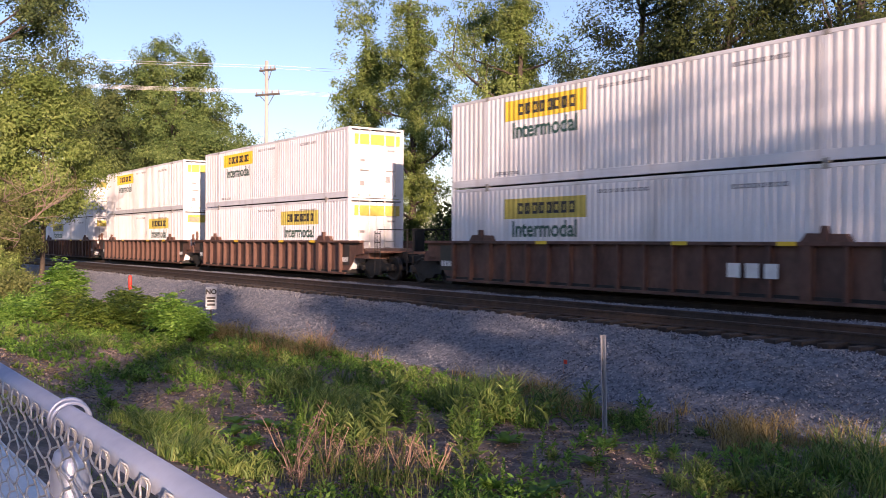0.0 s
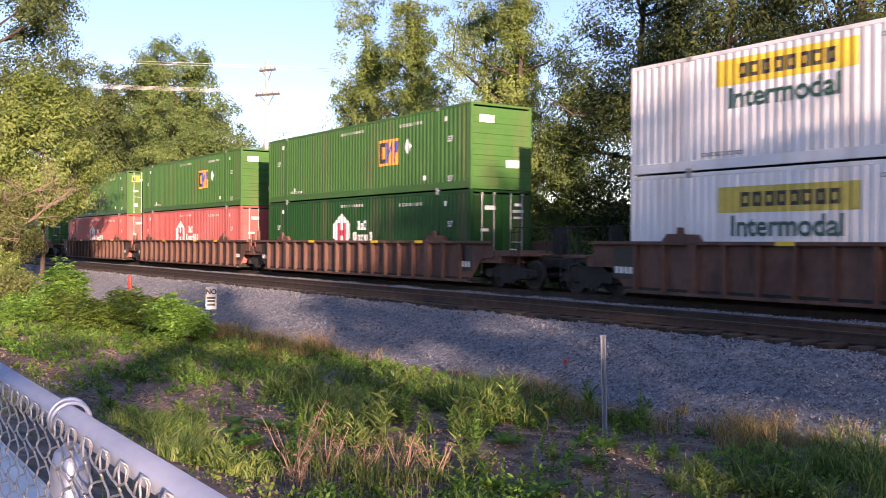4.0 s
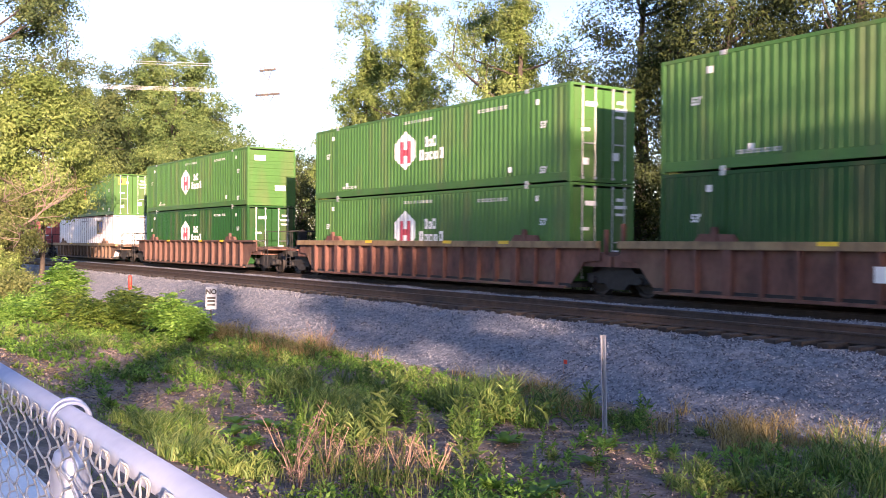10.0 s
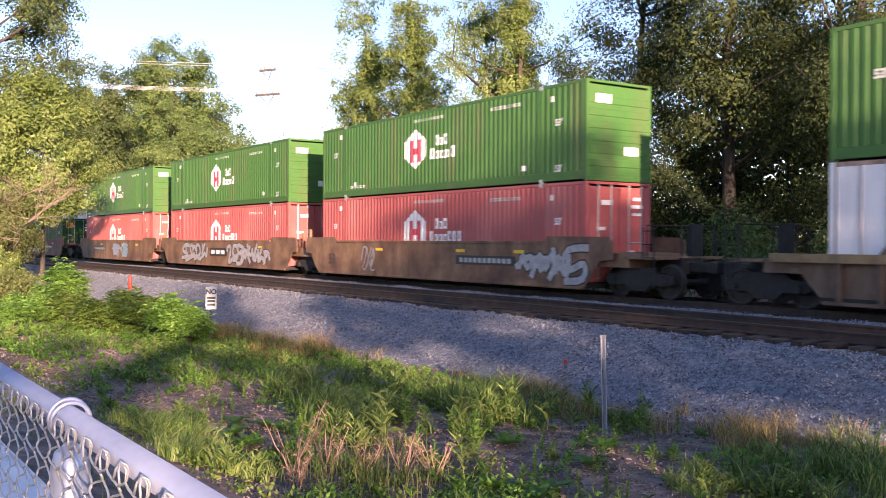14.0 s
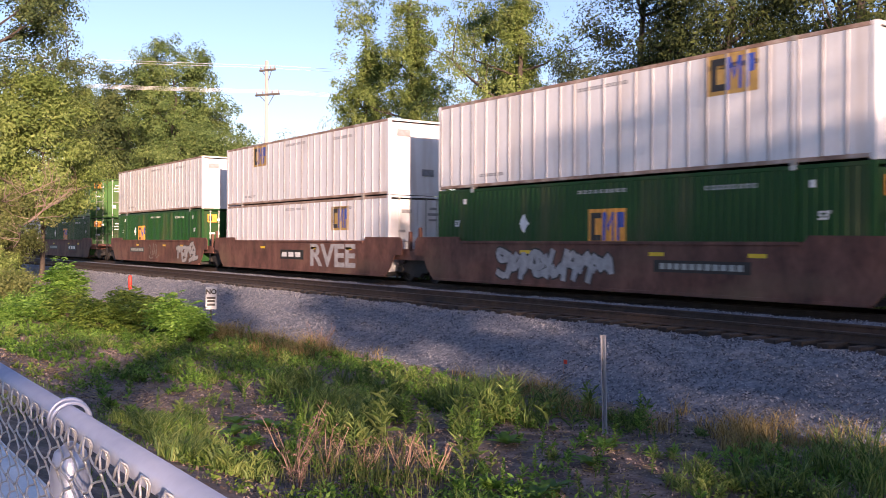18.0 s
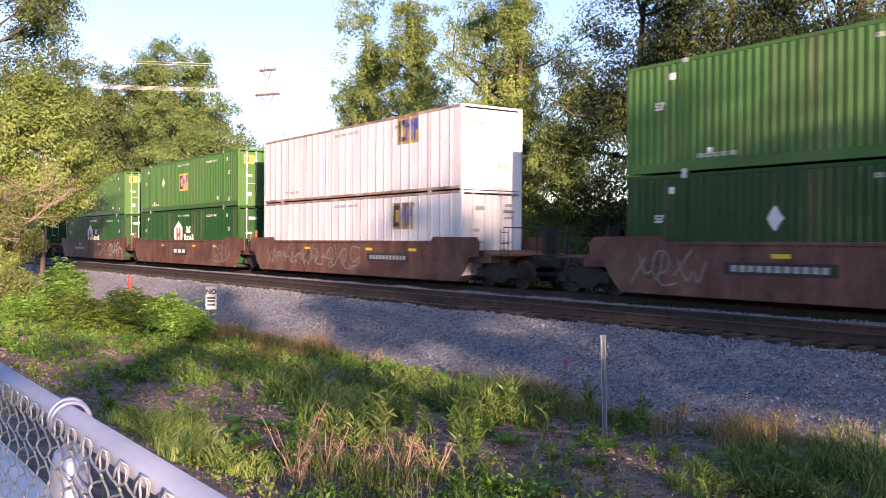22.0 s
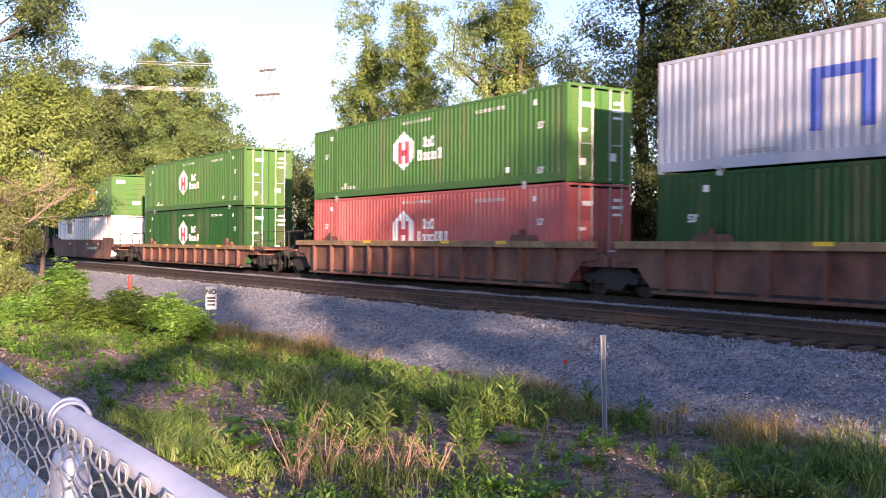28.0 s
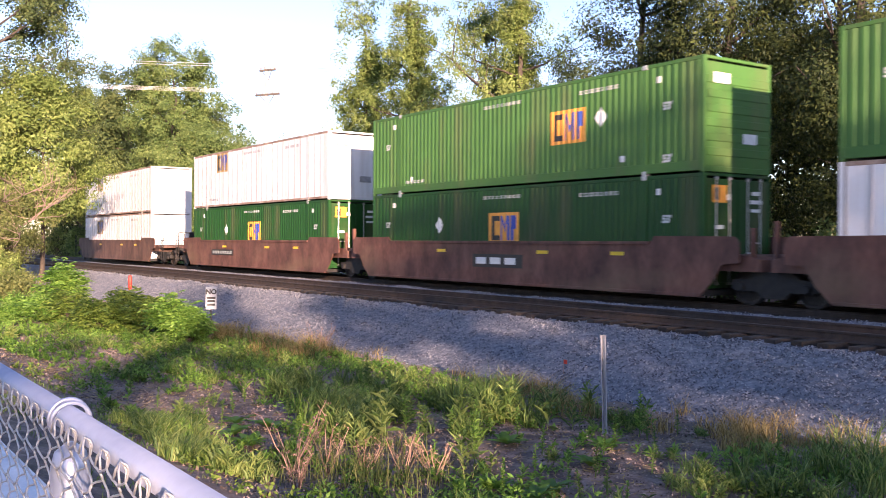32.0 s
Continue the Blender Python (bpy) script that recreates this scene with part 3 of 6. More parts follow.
            o.location = (HALF + 0.02, -0.72, 2.38)
            o = part("end_emblem_mark", cached("eemblem2", lambda: mesh_of(box(0, 0.003, -0.2, -0.02, -0.15, 0.15), INK)), None, o)
            o.location = (0.004, 0, 0)
    elif logo == "jb":
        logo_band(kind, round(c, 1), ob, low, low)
        o = part("end_band", cached("eband", lambda: mesh_of(box(0, 0.004, -HW + 0.25, HW - 0.2, 2.2, 2.62), OLIVEYELLOW if low else YELLOW)), None, ob, "yellow band across the doors")
        o.location = (HALF + (0.018 if end == "D" else 0.012), 0, 0)
    elif logo == "wide":
        logo_wide(kind, 0.0, ob)
    # small stencilled marks
    faint = FADEDWHITE if light is DECALWHITE else GREYINK
    tagged(on_side("marking", ("num1", kind, faint.name), lambda: word(kind, 3.6, 5.2, 2.44, 2.55, 8, faint), ob), kind="stuff")
    tagged(on_side("marking", ("num2", kind, faint.name), lambda: word(kind, -1.0, 1.0, 2.52, 2.62, 9, faint), ob), kind="stuff")
    tagged(on_side("marking", ("num3", kind, faint.name), lambda: word(kind, -5.7, -4.4, 0.36, 0.46, 5, faint), ob), kind="stuff")
    if style in ("green", "dark", "red"):
        for x, z in ((6.9, 1.75), (-6.9, 1.75), (6.9, 0.4)):
            o = part("size_mark", cached("fiftythree", lambda: size_mark()), None, ob, "white size marking 53'")
            o.location = (x, -HW - 0.007, z)
        for a, z in ((5.2, 0.42), (-5.35, 0.42), (-6.6, 2.4), (6.5, 2.38)):
            on_side("placard", ("sq", kind, a), lambda: decal_mesh(kind, a, a + 0.17, z, z + 0.17, light), ob)
    return ob


def size_mark(mat=DECALWHITE, size=0.27, text="53'"):
    me = lettering(text, size, 0.01)
    me.materials.append(mat)
    return me


# ---------------------------------------------------------------- well cars
def truck(parent, x):
    tr = part("truck", cached("bolster", lambda: mesh_of(add_box(box(-0.22, 0.22, -1.05, 1.05, 0.42, 0.8, 0.03), -0.35, 0.35, -0.4, 0.4, 0.5, 0.95, 0.02), BOGIE)), None, parent, "black three-piece truck")
    tr.location = (x, 0, 0)
    for sy in (-1, 1):
        o = part("side_frame", cached("sframe", lambda: mesh_of(prism([(-1.2, 0.42), (-1.05, 0.36), (-0.45, 0.36), (-0.28, 0.2), (0.28, 0.2), (0.45, 0.36), (1.05, 0.36), (1.2, 0.42), (1.18, 0.62), (0.7, 0.66), (0.5, 0.82), (-0.5, 0.82), (-0.7, 0.66), (-1.18, 0.62)], -0.08, 0.08), BOGIE)), None, tr)
        o.location = (0, sy * 1.0, 0)
        for dx in (-0.89, 0.89):
            w = part("wheel", cached("wheel", wheel_mesh), None, tr, "worn steel wheel")
            w.location = (dx, sy * 0.745, 0.457)
            if sy == 1:
                w.rotation_euler = (0, 0, math.pi)
            b = part("bearing_cap", cached("cap", lambda: mesh_of(tube([(0, -0.05, 0), (0, 0.12, 0)], [0.1, 0.13], 10), BOGIE)), None, tr)
            b.location = (dx, sy * 1.08 - 0.04, 0.457)
    for dx in (-0.89, 0.89):
        o = part("axle", cached("axle", lambda: mesh_of(tube([(0, -0.74, 0), (0, 0.74, 0)], 0.08, 8), BOGIE)), None, tr)
        o.location = (dx, 0, 0.457)


def wheel_mesh():
    bm = bmesh.new()
    prof = [(-0.07, 0.02), (-0.07, 0.12), (-0.02, 0.16), (-0.02, 0.36), (-0.065, 0.39), (-0.065, 0.452), (0.045, 0.457), (0.06, 0.485), (0.075, 0.485), (0.075, 0.39), (0.02, 0.36), (0.02, 0.14), (0.07, 0.02)]
    n = 20
    rings = [[bm.verts.new((r * math.cos(k * math.tau / n), y, r * math.sin(k * math.tau / n))) for k in range(n)] for y, r in prof]
    for a, b in zip(rings, rings[1:]):
        for k in range(n):
            bm.faces.new((a[k], b[k], b[(k + 1) % n], a[(k + 1) % n]))
    return mesh_of(bm, WHEELSTEEL)


SPRAY = node_mat("silver spray paint", [(0.24, 0.23, 0.23), (0.46, 0.45, 0.45)], rough=0.6, scale=4, fine=20)
SPRAYBLUE = node_mat("pale blue spray paint", [(0.10, 0.30, 0.42), (0.2, 0.42, 0.52)], rough=0.6, scale=4, fine=20)
SPRAYPALE = node_mat("pale grey blue spray paint", [(0.2, 0.25, 0.34), (0.34, 0.4, 0.5)], rough=0.6, scale=4, fine=20)
SPRAYDULL = node_mat("faded grey green spray paint", [(0.15, 0.125, 0.10), (0.28, 0.25, 0.21)], rough=0.7, scale=3, fine=20)
# what is stencilled or sprayed on the smooth sides, by unit: kind and reach along the side
SIDE_MARKS = {
    12: (("number", 1.95, 5.14), ("block", 5.4, 8.1), ("patch", -4.2, -3.4)),
    13: (("plate", -1.2, 1.15), ("block", -5.6, -1.8), ("block", 1.3, 6.4)),
    14: (("number", -5.19, -2.14), ("blue", -0.1, 3.2)),
    15: (("number", 2.11, 5.13), ("block", -4.5, 0.4)),
    16: (("plate", -1.13, 1.23), ("word", 1.86, 5.81)),
    17: (("number", -4.73, -1.72), ("block", 4.7, 7.8), ("dull", -0.6, 1.1)),
    18: (("number", -4.66, -1.7), ("plate", 2.04, 4.6), ("dull", -7.6, -5.5)),
    19: (("number", 2.08, 5.03), ("dull", -7.2, -3.0), ("dull", -3.0, 1.3)),
    20: (("plate", -1.3, 1.1), ("dull", 5.2, 7.4)),
    21: (("number", -4.93, -1.88), ("dull", 2.3, 5.0), ("scrawl", 5.0, 8.0)),
    26: (("number", 1.84, 5.11),),
    27: (("plate", -1.3, 1.3),),
    28: (("number", -4.9, -1.9),),
}


def side_mark(ob, what, x0, x1, index):
    mid, wide = (x0 + x1) / 2, x1 - x0
    if what in ("number", "plate"):
        h = 0.15 if what == "number" else 0.21
        o = part("number_panel" if what == "number" else "name_panel", cached((what, round(wide, 1)), lambda: mesh_of(box(-wide / 2, wide / 2, 0, 0.004, -h, h), INK)), None, ob, "black stencil panel")
        o.location = (mid, -SW - 0.006, 0.9)
        n = 11 if what == "number" else 3
        k = part("number_mark" if what == "number" else "name_mark", cached((what, "bars", round(wide, 1)), lambda: mesh_of(bars_bm(-wide * 0.43, wide * 0.45, -h * 0.5, h * 0.5, n), FADEDWHITE if what == "number" else DECALWHITE)), None, o)
        k["kind"] = "stuff"
        k.location = (0, -0.005, 0)
    elif what == "word":
        me = lettering("RVEE", 1.5, 0.05)
        me.materials.append(SPRAY)
        o = part("sprayed_word", me, None, ob, "silver sprayed word")
        o.location = (mid, -SW - 0.008, 0.86)
        o.scale = (wide / max(o.dimensions.x, 0.1), 1, 0.95 / max(o.dimensions.z, 0.1))
    else:
        if what == "blue":
            for line, width, fill in (([(x0, 0.85), (x0 + 0.5, 0.9), (x0 + 1.1, 0.82)], 0.78, SPRAYPALE), ([(x0 + 2.3, 0.9), (x0 + 2.8, 0.86), (x0 + 3.25, 0.8)], 0.9, SPRAYBLUE)):
                o = part("sprayed_patch", np_mesh("sprayed_patch", *stroke(line, width), fill), None, ob, "pale blue sprayed patch" if fill is SPRAYPALE else "teal sprayed patch")
                o.location = (0, -SW - 0.003, 0)
        mat = {"blue": SPRAYPALE, "dull": SPRAYDULL}.get(what, SPRAY)
        count = max(3, round(wide / 0.62))
        fat = {"block": 0.2, "blue": 0.1, "scrawl": 0.075}.get(what, 0.055)
        for fill, grow, lift in (((INK, 0.1, 0.004), (mat, 0.0, 0.009)) if what == "block" else ((mat, 0.0, 0.009),)):
            again = random.Random(index * 7 + int(x0 * 10))
            v, f = [], []
            for k in range(count):
                a, step = x0 + k * wide / count, wide / count
                for line in again.choice(GLYPHS):
                    w, q = stroke([(a + step * (1.25 * p[0] - 0.1) + again.uniform(-0.16, 0.16), min(1.34, max(0.36, 0.42 + 0.86 * p[1] + again.uniform(-0.2, 0.2)))) for p in line], fat + grow)
                    f += [tuple(i + len(v) for i in t) for t in q]
                    v += [(p[0], p[1] - 0.0004 * len(f) / count, p[2]) for p in w]
            o = part("sprayed_outline" if grow else "sprayed_tag", np_mesh("sprayed_tag", v, f, fill), None, ob, "dark outline of the sprayed shapes" if grow else "fat sprayed shapes" if what == "block" else "thin sprayed curls")
            o.location = (0, -SW - lift, 0)
            o["kind"] = "stuff"


# strokes of the sprayed shapes in a unit square: hooks, loops and zigzags
GLYPHS = ((((-0.2, 0.5), (0.1, 1.0), (0.6, 0.8), (0.5, 0.3), (0.0, 0.2), (0.3, -0.05), (1.1, 0.2)),), (((0.0, 0.1), (0.3, 0.95), (0.5, 0.3), (0.8, 1.0), (1.15, 0.1)), ((-0.1, 0.55), (0.5, 0.7), (1.1, 0.5))),
          (((1.1, 0.9), (0.3, 1.0), (0.0, 0.6), (0.5, 0.35), (1.2, 0.55), (0.9, 0.05), (0.0, 0.0)),), (((0.1, 0.95), (0.4, 0.1), (0.7, 0.6), (1.0, 0.05), (1.2, 0.8)), ((0.0, 0.2), (0.6, 0.95))))


def stroke(line, width):
    """A flat band with blunt ends along a rounded line in x and z."""
    pts = []
    for a, b in zip(line, line[1:]):
        pts += [(a[0] + (b[0] - a[0]) * k / 3, a[1] + (b[1] - a[1]) * k / 3) for k in range(3)]
    pts.append(line[-1])
    for _ in range(2):
        pts = [pts[0]] + [((p[0] + 2 * q[0] + r[0]) / 4, (p[1] + 2 * q[1] + r[1]) / 4) for p, q, r in zip(pts, pts[1:], pts[2:])] + [pts[-1]]
    n = len(pts) - 1
    v, f = [], []
    for k, p in enumerate(pts):
        a, b = pts[max(k - 1, 0)], pts[min(k + 1, n)]
        d = Vector((b[0] - a[0], 0, b[1] - a[1])).normalized()
        side = Vector((-d.z, 0, d.x)) * width * 0.5
        c = Vector((p[0], -0.00005 * k, p[1]))
        v += [tuple(c - side), tuple(c + side)]
        if k:
            f.append((2 * k - 2, 2 * k, 2 * k + 1, 2 * k - 1))
    return v, f


CAR_STYLES = {"brown": CAR_BROWN, "rust": CAR_RUST, "tan": CAR_TAN, "yellow": CAR_YELLOW}
SW = 1.47


def side_plate(smooth, top=1.5):
    """Outline of one side of the well in x and z."""
    if smooth:
        return [(-8.12, 0.2), (8.12, 0.2), (8.5, 0.55), (8.8, 0.98), (9.3, 1.02), (9.3, top), (9.15, top + 0.15), (6.62, top + 0.17), (6.5, top), (-6.5, top), (-6.62, top + 0.17), (-9.15, top + 0.15), (-9.3, top), (-9.3, 1.02), (-8.8, 0.98), (-8.5, 0.55)]
    return [(-8.14, 0.24), (8.14, 0.24), (8.5, 0.6), (8.8, 0.95), (9.4, 1.0), (9.4, top), (-9.4, top), (-9.4, 1.0), (-8.8, 0.95), (-8.5, 0.6)]


def well_car(style, smooth, front_free, rear_free, graffiti, index):
    mat = CAR_STYLES[style]
    colour = {"brown": "oxide brown", "rust": "rust red", "tan": "faded ochre", "yellow": "dirty yellow"}[style]
    kind = ("smooth-sided" if smooth else "rib-sided") + (" with sprayed lettering" if graffiti else "")
    ob = thing("well_car", f"{colour} {kind} double-stack well car", "rail car", "cars of the train")
    key = (style, smooth, index in (11, 25))
    top = 1.27 if index in (11, 25) else 1.53
    for sy in (-1, 1):
        o = part("side_plate", cached(("plate", key), lambda: mesh_of(prism(side_plate(smooth, top - 0.03), 0, 0.04), mat)), None, ob)
        back = 0 if smooth else 0.09
        o.location = (0, -SW + back if sy == -1 else SW - 0.04 - back, 0)
        o = part("top_flange", cached(("flange", key), lambda: mesh_of(box(-6.45 if smooth else -9.4, 6.45 if smooth else 9.4, -0.04 if not smooth else 0, 0.17, top - (0.09 if smooth or style == 'brown' else 0.2), top, 0.008), FLANGE if style != "brown" and not smooth else mat)), None, ob)
        o.location = (0, -SW - 0.03 if sy == -1 else SW - 0.14, 0)
        o = part("bottom_flange", cached(("bflange", key), lambda: mesh_of(box(-8.1, 8.1, 0, 0.2, 0.17, 0.25, 0.008), mat)), None, ob)
        o.location = (0, -SW - 0.03 if sy == -1 else SW - 0.17, 0)
        if not smooth:
            n = 11 if 21 < index < 26 else 17
            for i in range(n):
                x = -7.7 + i * 15.4 / (n - 1)
                big = i in (2, n - 3)
                o = part("rib", cached(("rib", style, big, top, n), lambda: mesh_of(prism([(-0.05 if not big else -0.13, 0.25), (0.05 if not big else 0.13, 0.25), (0.05 if not big else 0.13, top - 0.09), (-0.05 if not big else -0.13, top - 0.09)], 0, 0.155 if not big else 0.19), mat)), None, ob)
                o.location = (x, -SW - 0.065 if sy == -1 else SW - 0.09, 0)
            for sx in (-1, 1):
                o = part("guide_block", cached(("guide", style), lambda: mesh_of(prism([(-0.62, 1.53), (0.62, 1.53), (0.5, 1.7), (-0.45, 1.72)], 0, 0.15), mat)), None, ob)
                o.location = (sx * 6.2, -SW + 0.0 if sy == -1 else SW - 0.15, top - 1.53)
                o = part("guide_horn", cached(("horn", style), lambda: mesh_of(prism([(-0.12, 1.53), (0.12, 1.53), (0.05, 1.88), (-0.06, 1.88)], 0, 0.12), mat)), None, ob)
                o.location = (sx * 6.2, -SW - 0.04 if sy == -1 else SW - 0.08, top - 1.53)
        for x, w in ((-3.1, 0.5), (2.2, 0.42), (5.3, 0.4)):
            if sy == -1:
                o = part("reflector", cached("reflect", lambda: mesh_of(box(-0.25, 0.25, 0, 0.006, -0.05, 0.05), YELLOW)), None, ob, "yellow reflective strip")
                o.location = (x, -SW - (0.08 if not smooth else 0.008), top - 0.045 if not smooth else 1.2)
    part("well_floor", cached(("wfloor", style), lambda: mesh_of(box(-8.2, 8.2, -SW + 0.05, SW - 0.05, 0.2, 0.33), BOGIE)), None, ob)
    for sx in (-1, 1):
        o = part("end_bulkhead", cached(("bulk", style), lambda: mesh_of(prism([(-0.9, 0.82), (0.55, 0.82), (0.55, 1.1), (0.2, 1.2), (-0.75, 1.22), (-0.9, 1.2)], -1.3, 1.3), mat)), None, ob)
        o.location = (sx * 9.2, 0, 0)
        if sx == -1:
            o.rotation_euler = (0, 0, math.pi)
        free = front_free if sx == 1 else rear_free
        if free:
            o = part("coupler", cached("coupler", lambda: mesh_of(add_box(add_box(box(0, 1.35, -0.14, 0.14, 0.72, 0.98, 0.02), 1.2, 1.5, -0.22, 0.2, 0.68, 1.02, 0.04), -0.2, 0.5, -0.4, 0.4, 0.66, 1.1, 0.02), BOGIE)), None, ob)
            o.location = (sx * 10.3, 0, 0)
            if sx == -1:
                o.rotation_euler = (0, 0, math.pi)
            o = part("end_platform", cached(("plat", style), lambda: mesh_of(box(-0.5, 0.5, -1.4, 1.4, 1.05, 1.13, 0.01), mat)), None, ob)
            o.location = (sx * 10.2, 0, 0)
            for y in (-1.4, 1.4):
                o = part("ladder", cached("ladder", ladder_mesh), None, ob, "thin grab-iron ladder")
                o.location = (sx * 10.55, y, 0)
            o = part("brake_wheel_stand", cached("stand", lambda: mesh_of(add_box(add_box(tube([(0, -1.35, 1.13), (0, -1.35, 1.95), (0, 1.35, 1.95), (0, 1.35, 1.13)], 0.02, 6), -0.1, 0.1, 0.3, 0.75, 1.13, 2.0, 0.02), -0.02, 0.02, -0.02, 0.02, 1.13, 1.9), BOGIE)), None, ob)
            o.location = (sx * 10.45, 0, 0)
        elif sx == 1:
            o = part("joint_block", cached(("jblock", style), lambda: mesh_of(box(-0.5, 0.5, -0.45, 0.45, 0.8, 1.15, 0.03), mat)), None, ob)
            o.location = (9.85, 0, 0)
            for dx, z in ((-0.35, 1.85), (0.3, 2.0)):
                o = part("stanchion", cached(("stan", style, z), lambda: mesh_of(box(-0.05, 0.05, -1.28, -1.16, 0.9, z, 0.01), mat)), None, ob)
                o.location = (9.85 + dx, 0, 0)
    truck(ob, -9.85)
    if front_free:
        truck(ob, 9.85)
    # stencil panels
    if smooth:
        for what, x0, x1 in SIDE_MARKS.get(index, ()):
            side_mark(ob, what, x0, x1, index)
        if index in (12, 14, 18):
            o = part("size_mark", cached("darkmark", lambda: size_mark(INK, 0.6, "53")), None, ob, "dark size numeral 53")
            o.location = (-6.9, -SW - 0.007, 0.75)
    else:
        for x in (-8.2, 7.9) if index < 7 else ():
            o = part("number_panel", cached("npanel2", lambda: mesh_of(box(-0.42, 0.42, 0, 0.004, -0.42, 0.42), INK)), None, ob, "black stencil panel")
            o.location = (x, -SW - 0.082 if abs(x) < 7.7 else -SW + 0.08, 0.95)
            o2 = part("number_mark", cached("nbars2", lambda: mesh_of(bars_bm(-0.34, 0.34, -0.28, -0.1, 4), DECALWHITE)), None, o)
            o2.location = (0, -0.005, 0)
            o2["kind"] = "stuff"
        if index in (0, 8):
            o = part("lettering", cached("tbars", lambda: mesh_of(bars_bm(-0.78, 0.78, -0.17, 0.17, 3), DECALWHITE)), None, ob, "white lettering bars")
            o.location = (4.46 if index == 0 else -1.25, -SW - 0.076, 0.86)
    return ob


def bars_bm(x0, x1, z0, z1, n):
    bm = bmesh.new()
    w = (x1 - x0) / n
    for i in range(n):
        add_box(bm, x0 + i * w, x0 + (i + 0.72) * w, 0, 0.003, z0, z1)
    return bm


def ladder_mesh():
    bm = bmesh.new()
    for x in (-0.2, 0.2):
        add_tube(bm, [(x, 0, 0.3), (x, 0, 1.9)], 0.018, 6)
    for z in (0.4, 0.75, 1.1, 1.45, 1.8):
        add_tube(bm, [(-0.2, 0, z), (0.2, 0, z)], 0.014, 5)
    return mesh_of(bm, BOGIE)


# each unit: middle along the train, upper box (style, logo, logo place, end), lower box, car (colour, smooth), free front, free rear, sprayed
TRAIN = [
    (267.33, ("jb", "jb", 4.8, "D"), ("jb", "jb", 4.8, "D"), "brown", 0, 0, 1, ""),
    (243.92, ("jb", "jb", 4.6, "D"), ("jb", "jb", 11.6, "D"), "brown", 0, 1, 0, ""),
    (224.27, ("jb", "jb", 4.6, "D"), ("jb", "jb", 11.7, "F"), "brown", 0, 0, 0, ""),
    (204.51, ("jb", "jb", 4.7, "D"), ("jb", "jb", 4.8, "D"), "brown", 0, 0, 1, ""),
    (181.08, ("green", "emp", 10.9, "F"), ("dark", "hub", 8.0, "D"), "brown", 0, 1, 0, ""),
    (161.54, ("green", "emp", 10.9, "F"), ("red", "hub", 8.0, "D"), "brown", 0, 0, 0, ""),
    (141.94, ("green", "emp", 5.2, "D"), ("red", "hub", 8.0, "D"), "brown", 0, 0, 1, ""),
    (118.23, ("green", "hub", 8.0, "D"), ("green", "hub", 8.0, "D"), "rust", 0, 1, 0, ""),
    (98.51, ("green", "hub", 8.0, "F"), ("dark", "hub", 8.0, "D"), "rust", 0, 0, 0, ""),
    (78.89, ("green", "hub", 8.0, "D"), ("green", "hub", 8.0, "D"), "rust", 0, 0, 1, ""),
    (55.33, ("green", "hub", 8.0, "F"), ("dark", "hub", 8.0, "D"), "brown", 0, 1, 1, ""),
    (31.69, ("green", "emp", 8.1, "D"), ("white", "emp", 12.5, "D"), "yellow", 0, 1, 1, ""),
    (7.91, ("green", "hub", 8.0, "F"), ("red", "hub", 8.0, "D"), "tan", 1, 1, 0, "a"),
    (-11.61, ("green", "hub", 8.0, "F"), ("red", "hub", 8.0, "D"), "tan", 1, 0, 0, "b"),
    (-31.22, ("green", "hub", 8.0, "F"), ("red", "hub", 8.0, "D"), "tan", 1, 0, 1, "c"),
    (-55.24, ("white", "emp", 12.5, "F"), ("dark", "emp", 8.3, "D"), "rust", 1, 1, 0, "d"),
    (-74.72, ("white", "emp", 4.2, "F"), ("white", "emp", 12.3, "D"), "rust", 1, 0, 0, "e"),
    (-94.46, ("white", "", 8.0, "F"), ("dark", "emp", 5.3, "D"), "rust", 1, 0, 1, "f"),
    (-118.25, ("green", "emp", 12.0, "D"), ("dark", "emp", 8.3, "D"), "rust", 1, 1, 1, ""),
    (-142.05, ("white", "emp", 12.8, "F"), ("white", "emp", 12.4, "D"), "rust", 1, 1, 0, "g"),
    (-161.42, ("green", "emp", 8.1, "D"), ("dark", "hub", 8.0, "D"), "rust", 1, 0, 0, "h"),
    (-181.25, ("green", "emp", 5.2, "D"), ("dark", "hub", 8.0, "D"), "rust", 1, 0, 1, "i"),
    (-205.05, ("red", "hub", 8.0, "F"), ("dark", "hub", 8.0, "D"), "rust", 0, 1, 0, ""),
    (-225.62, ("pale", "wide", 8.1, "F"), ("dark", "hub", 8.0, "D"), "rust", 0, 0, 0, ""),
    (-245.27, ("green", "hub", 8.0, "D"), ("red", "hub", 8.0, "D"), "rust", 0, 0, 1, ""),
    (-269.10, ("green", "hub", 8.0, "D"), ("dark", "hub", 8.0, "D"), "rust", 0, 1, 1, ""),
    (-292.97, ("green", "emp", 10.9, "F"), ("white", "emp", 4.1, "D"), "rust", 1, 1, 0, ""),
    (-312.78, ("green", "emp", 11.2, "F"), ("dark", "emp", 8.2, "D"), "rust", 1, 0, 0, ""),
    (-332.60, ("white", "emp", 4.2, "F"), ("dark", "emp", 8.4, "D"), "rust", 1, 0, 1, ""),
    (-356.42, ("white", "emp", 4.2, "F"), ("white", "emp", 4.2, "F"), "brown", 1, 1, 1, ""),
]
ROLL = []
BOTTOM, UPPER = 0.345, 3.245


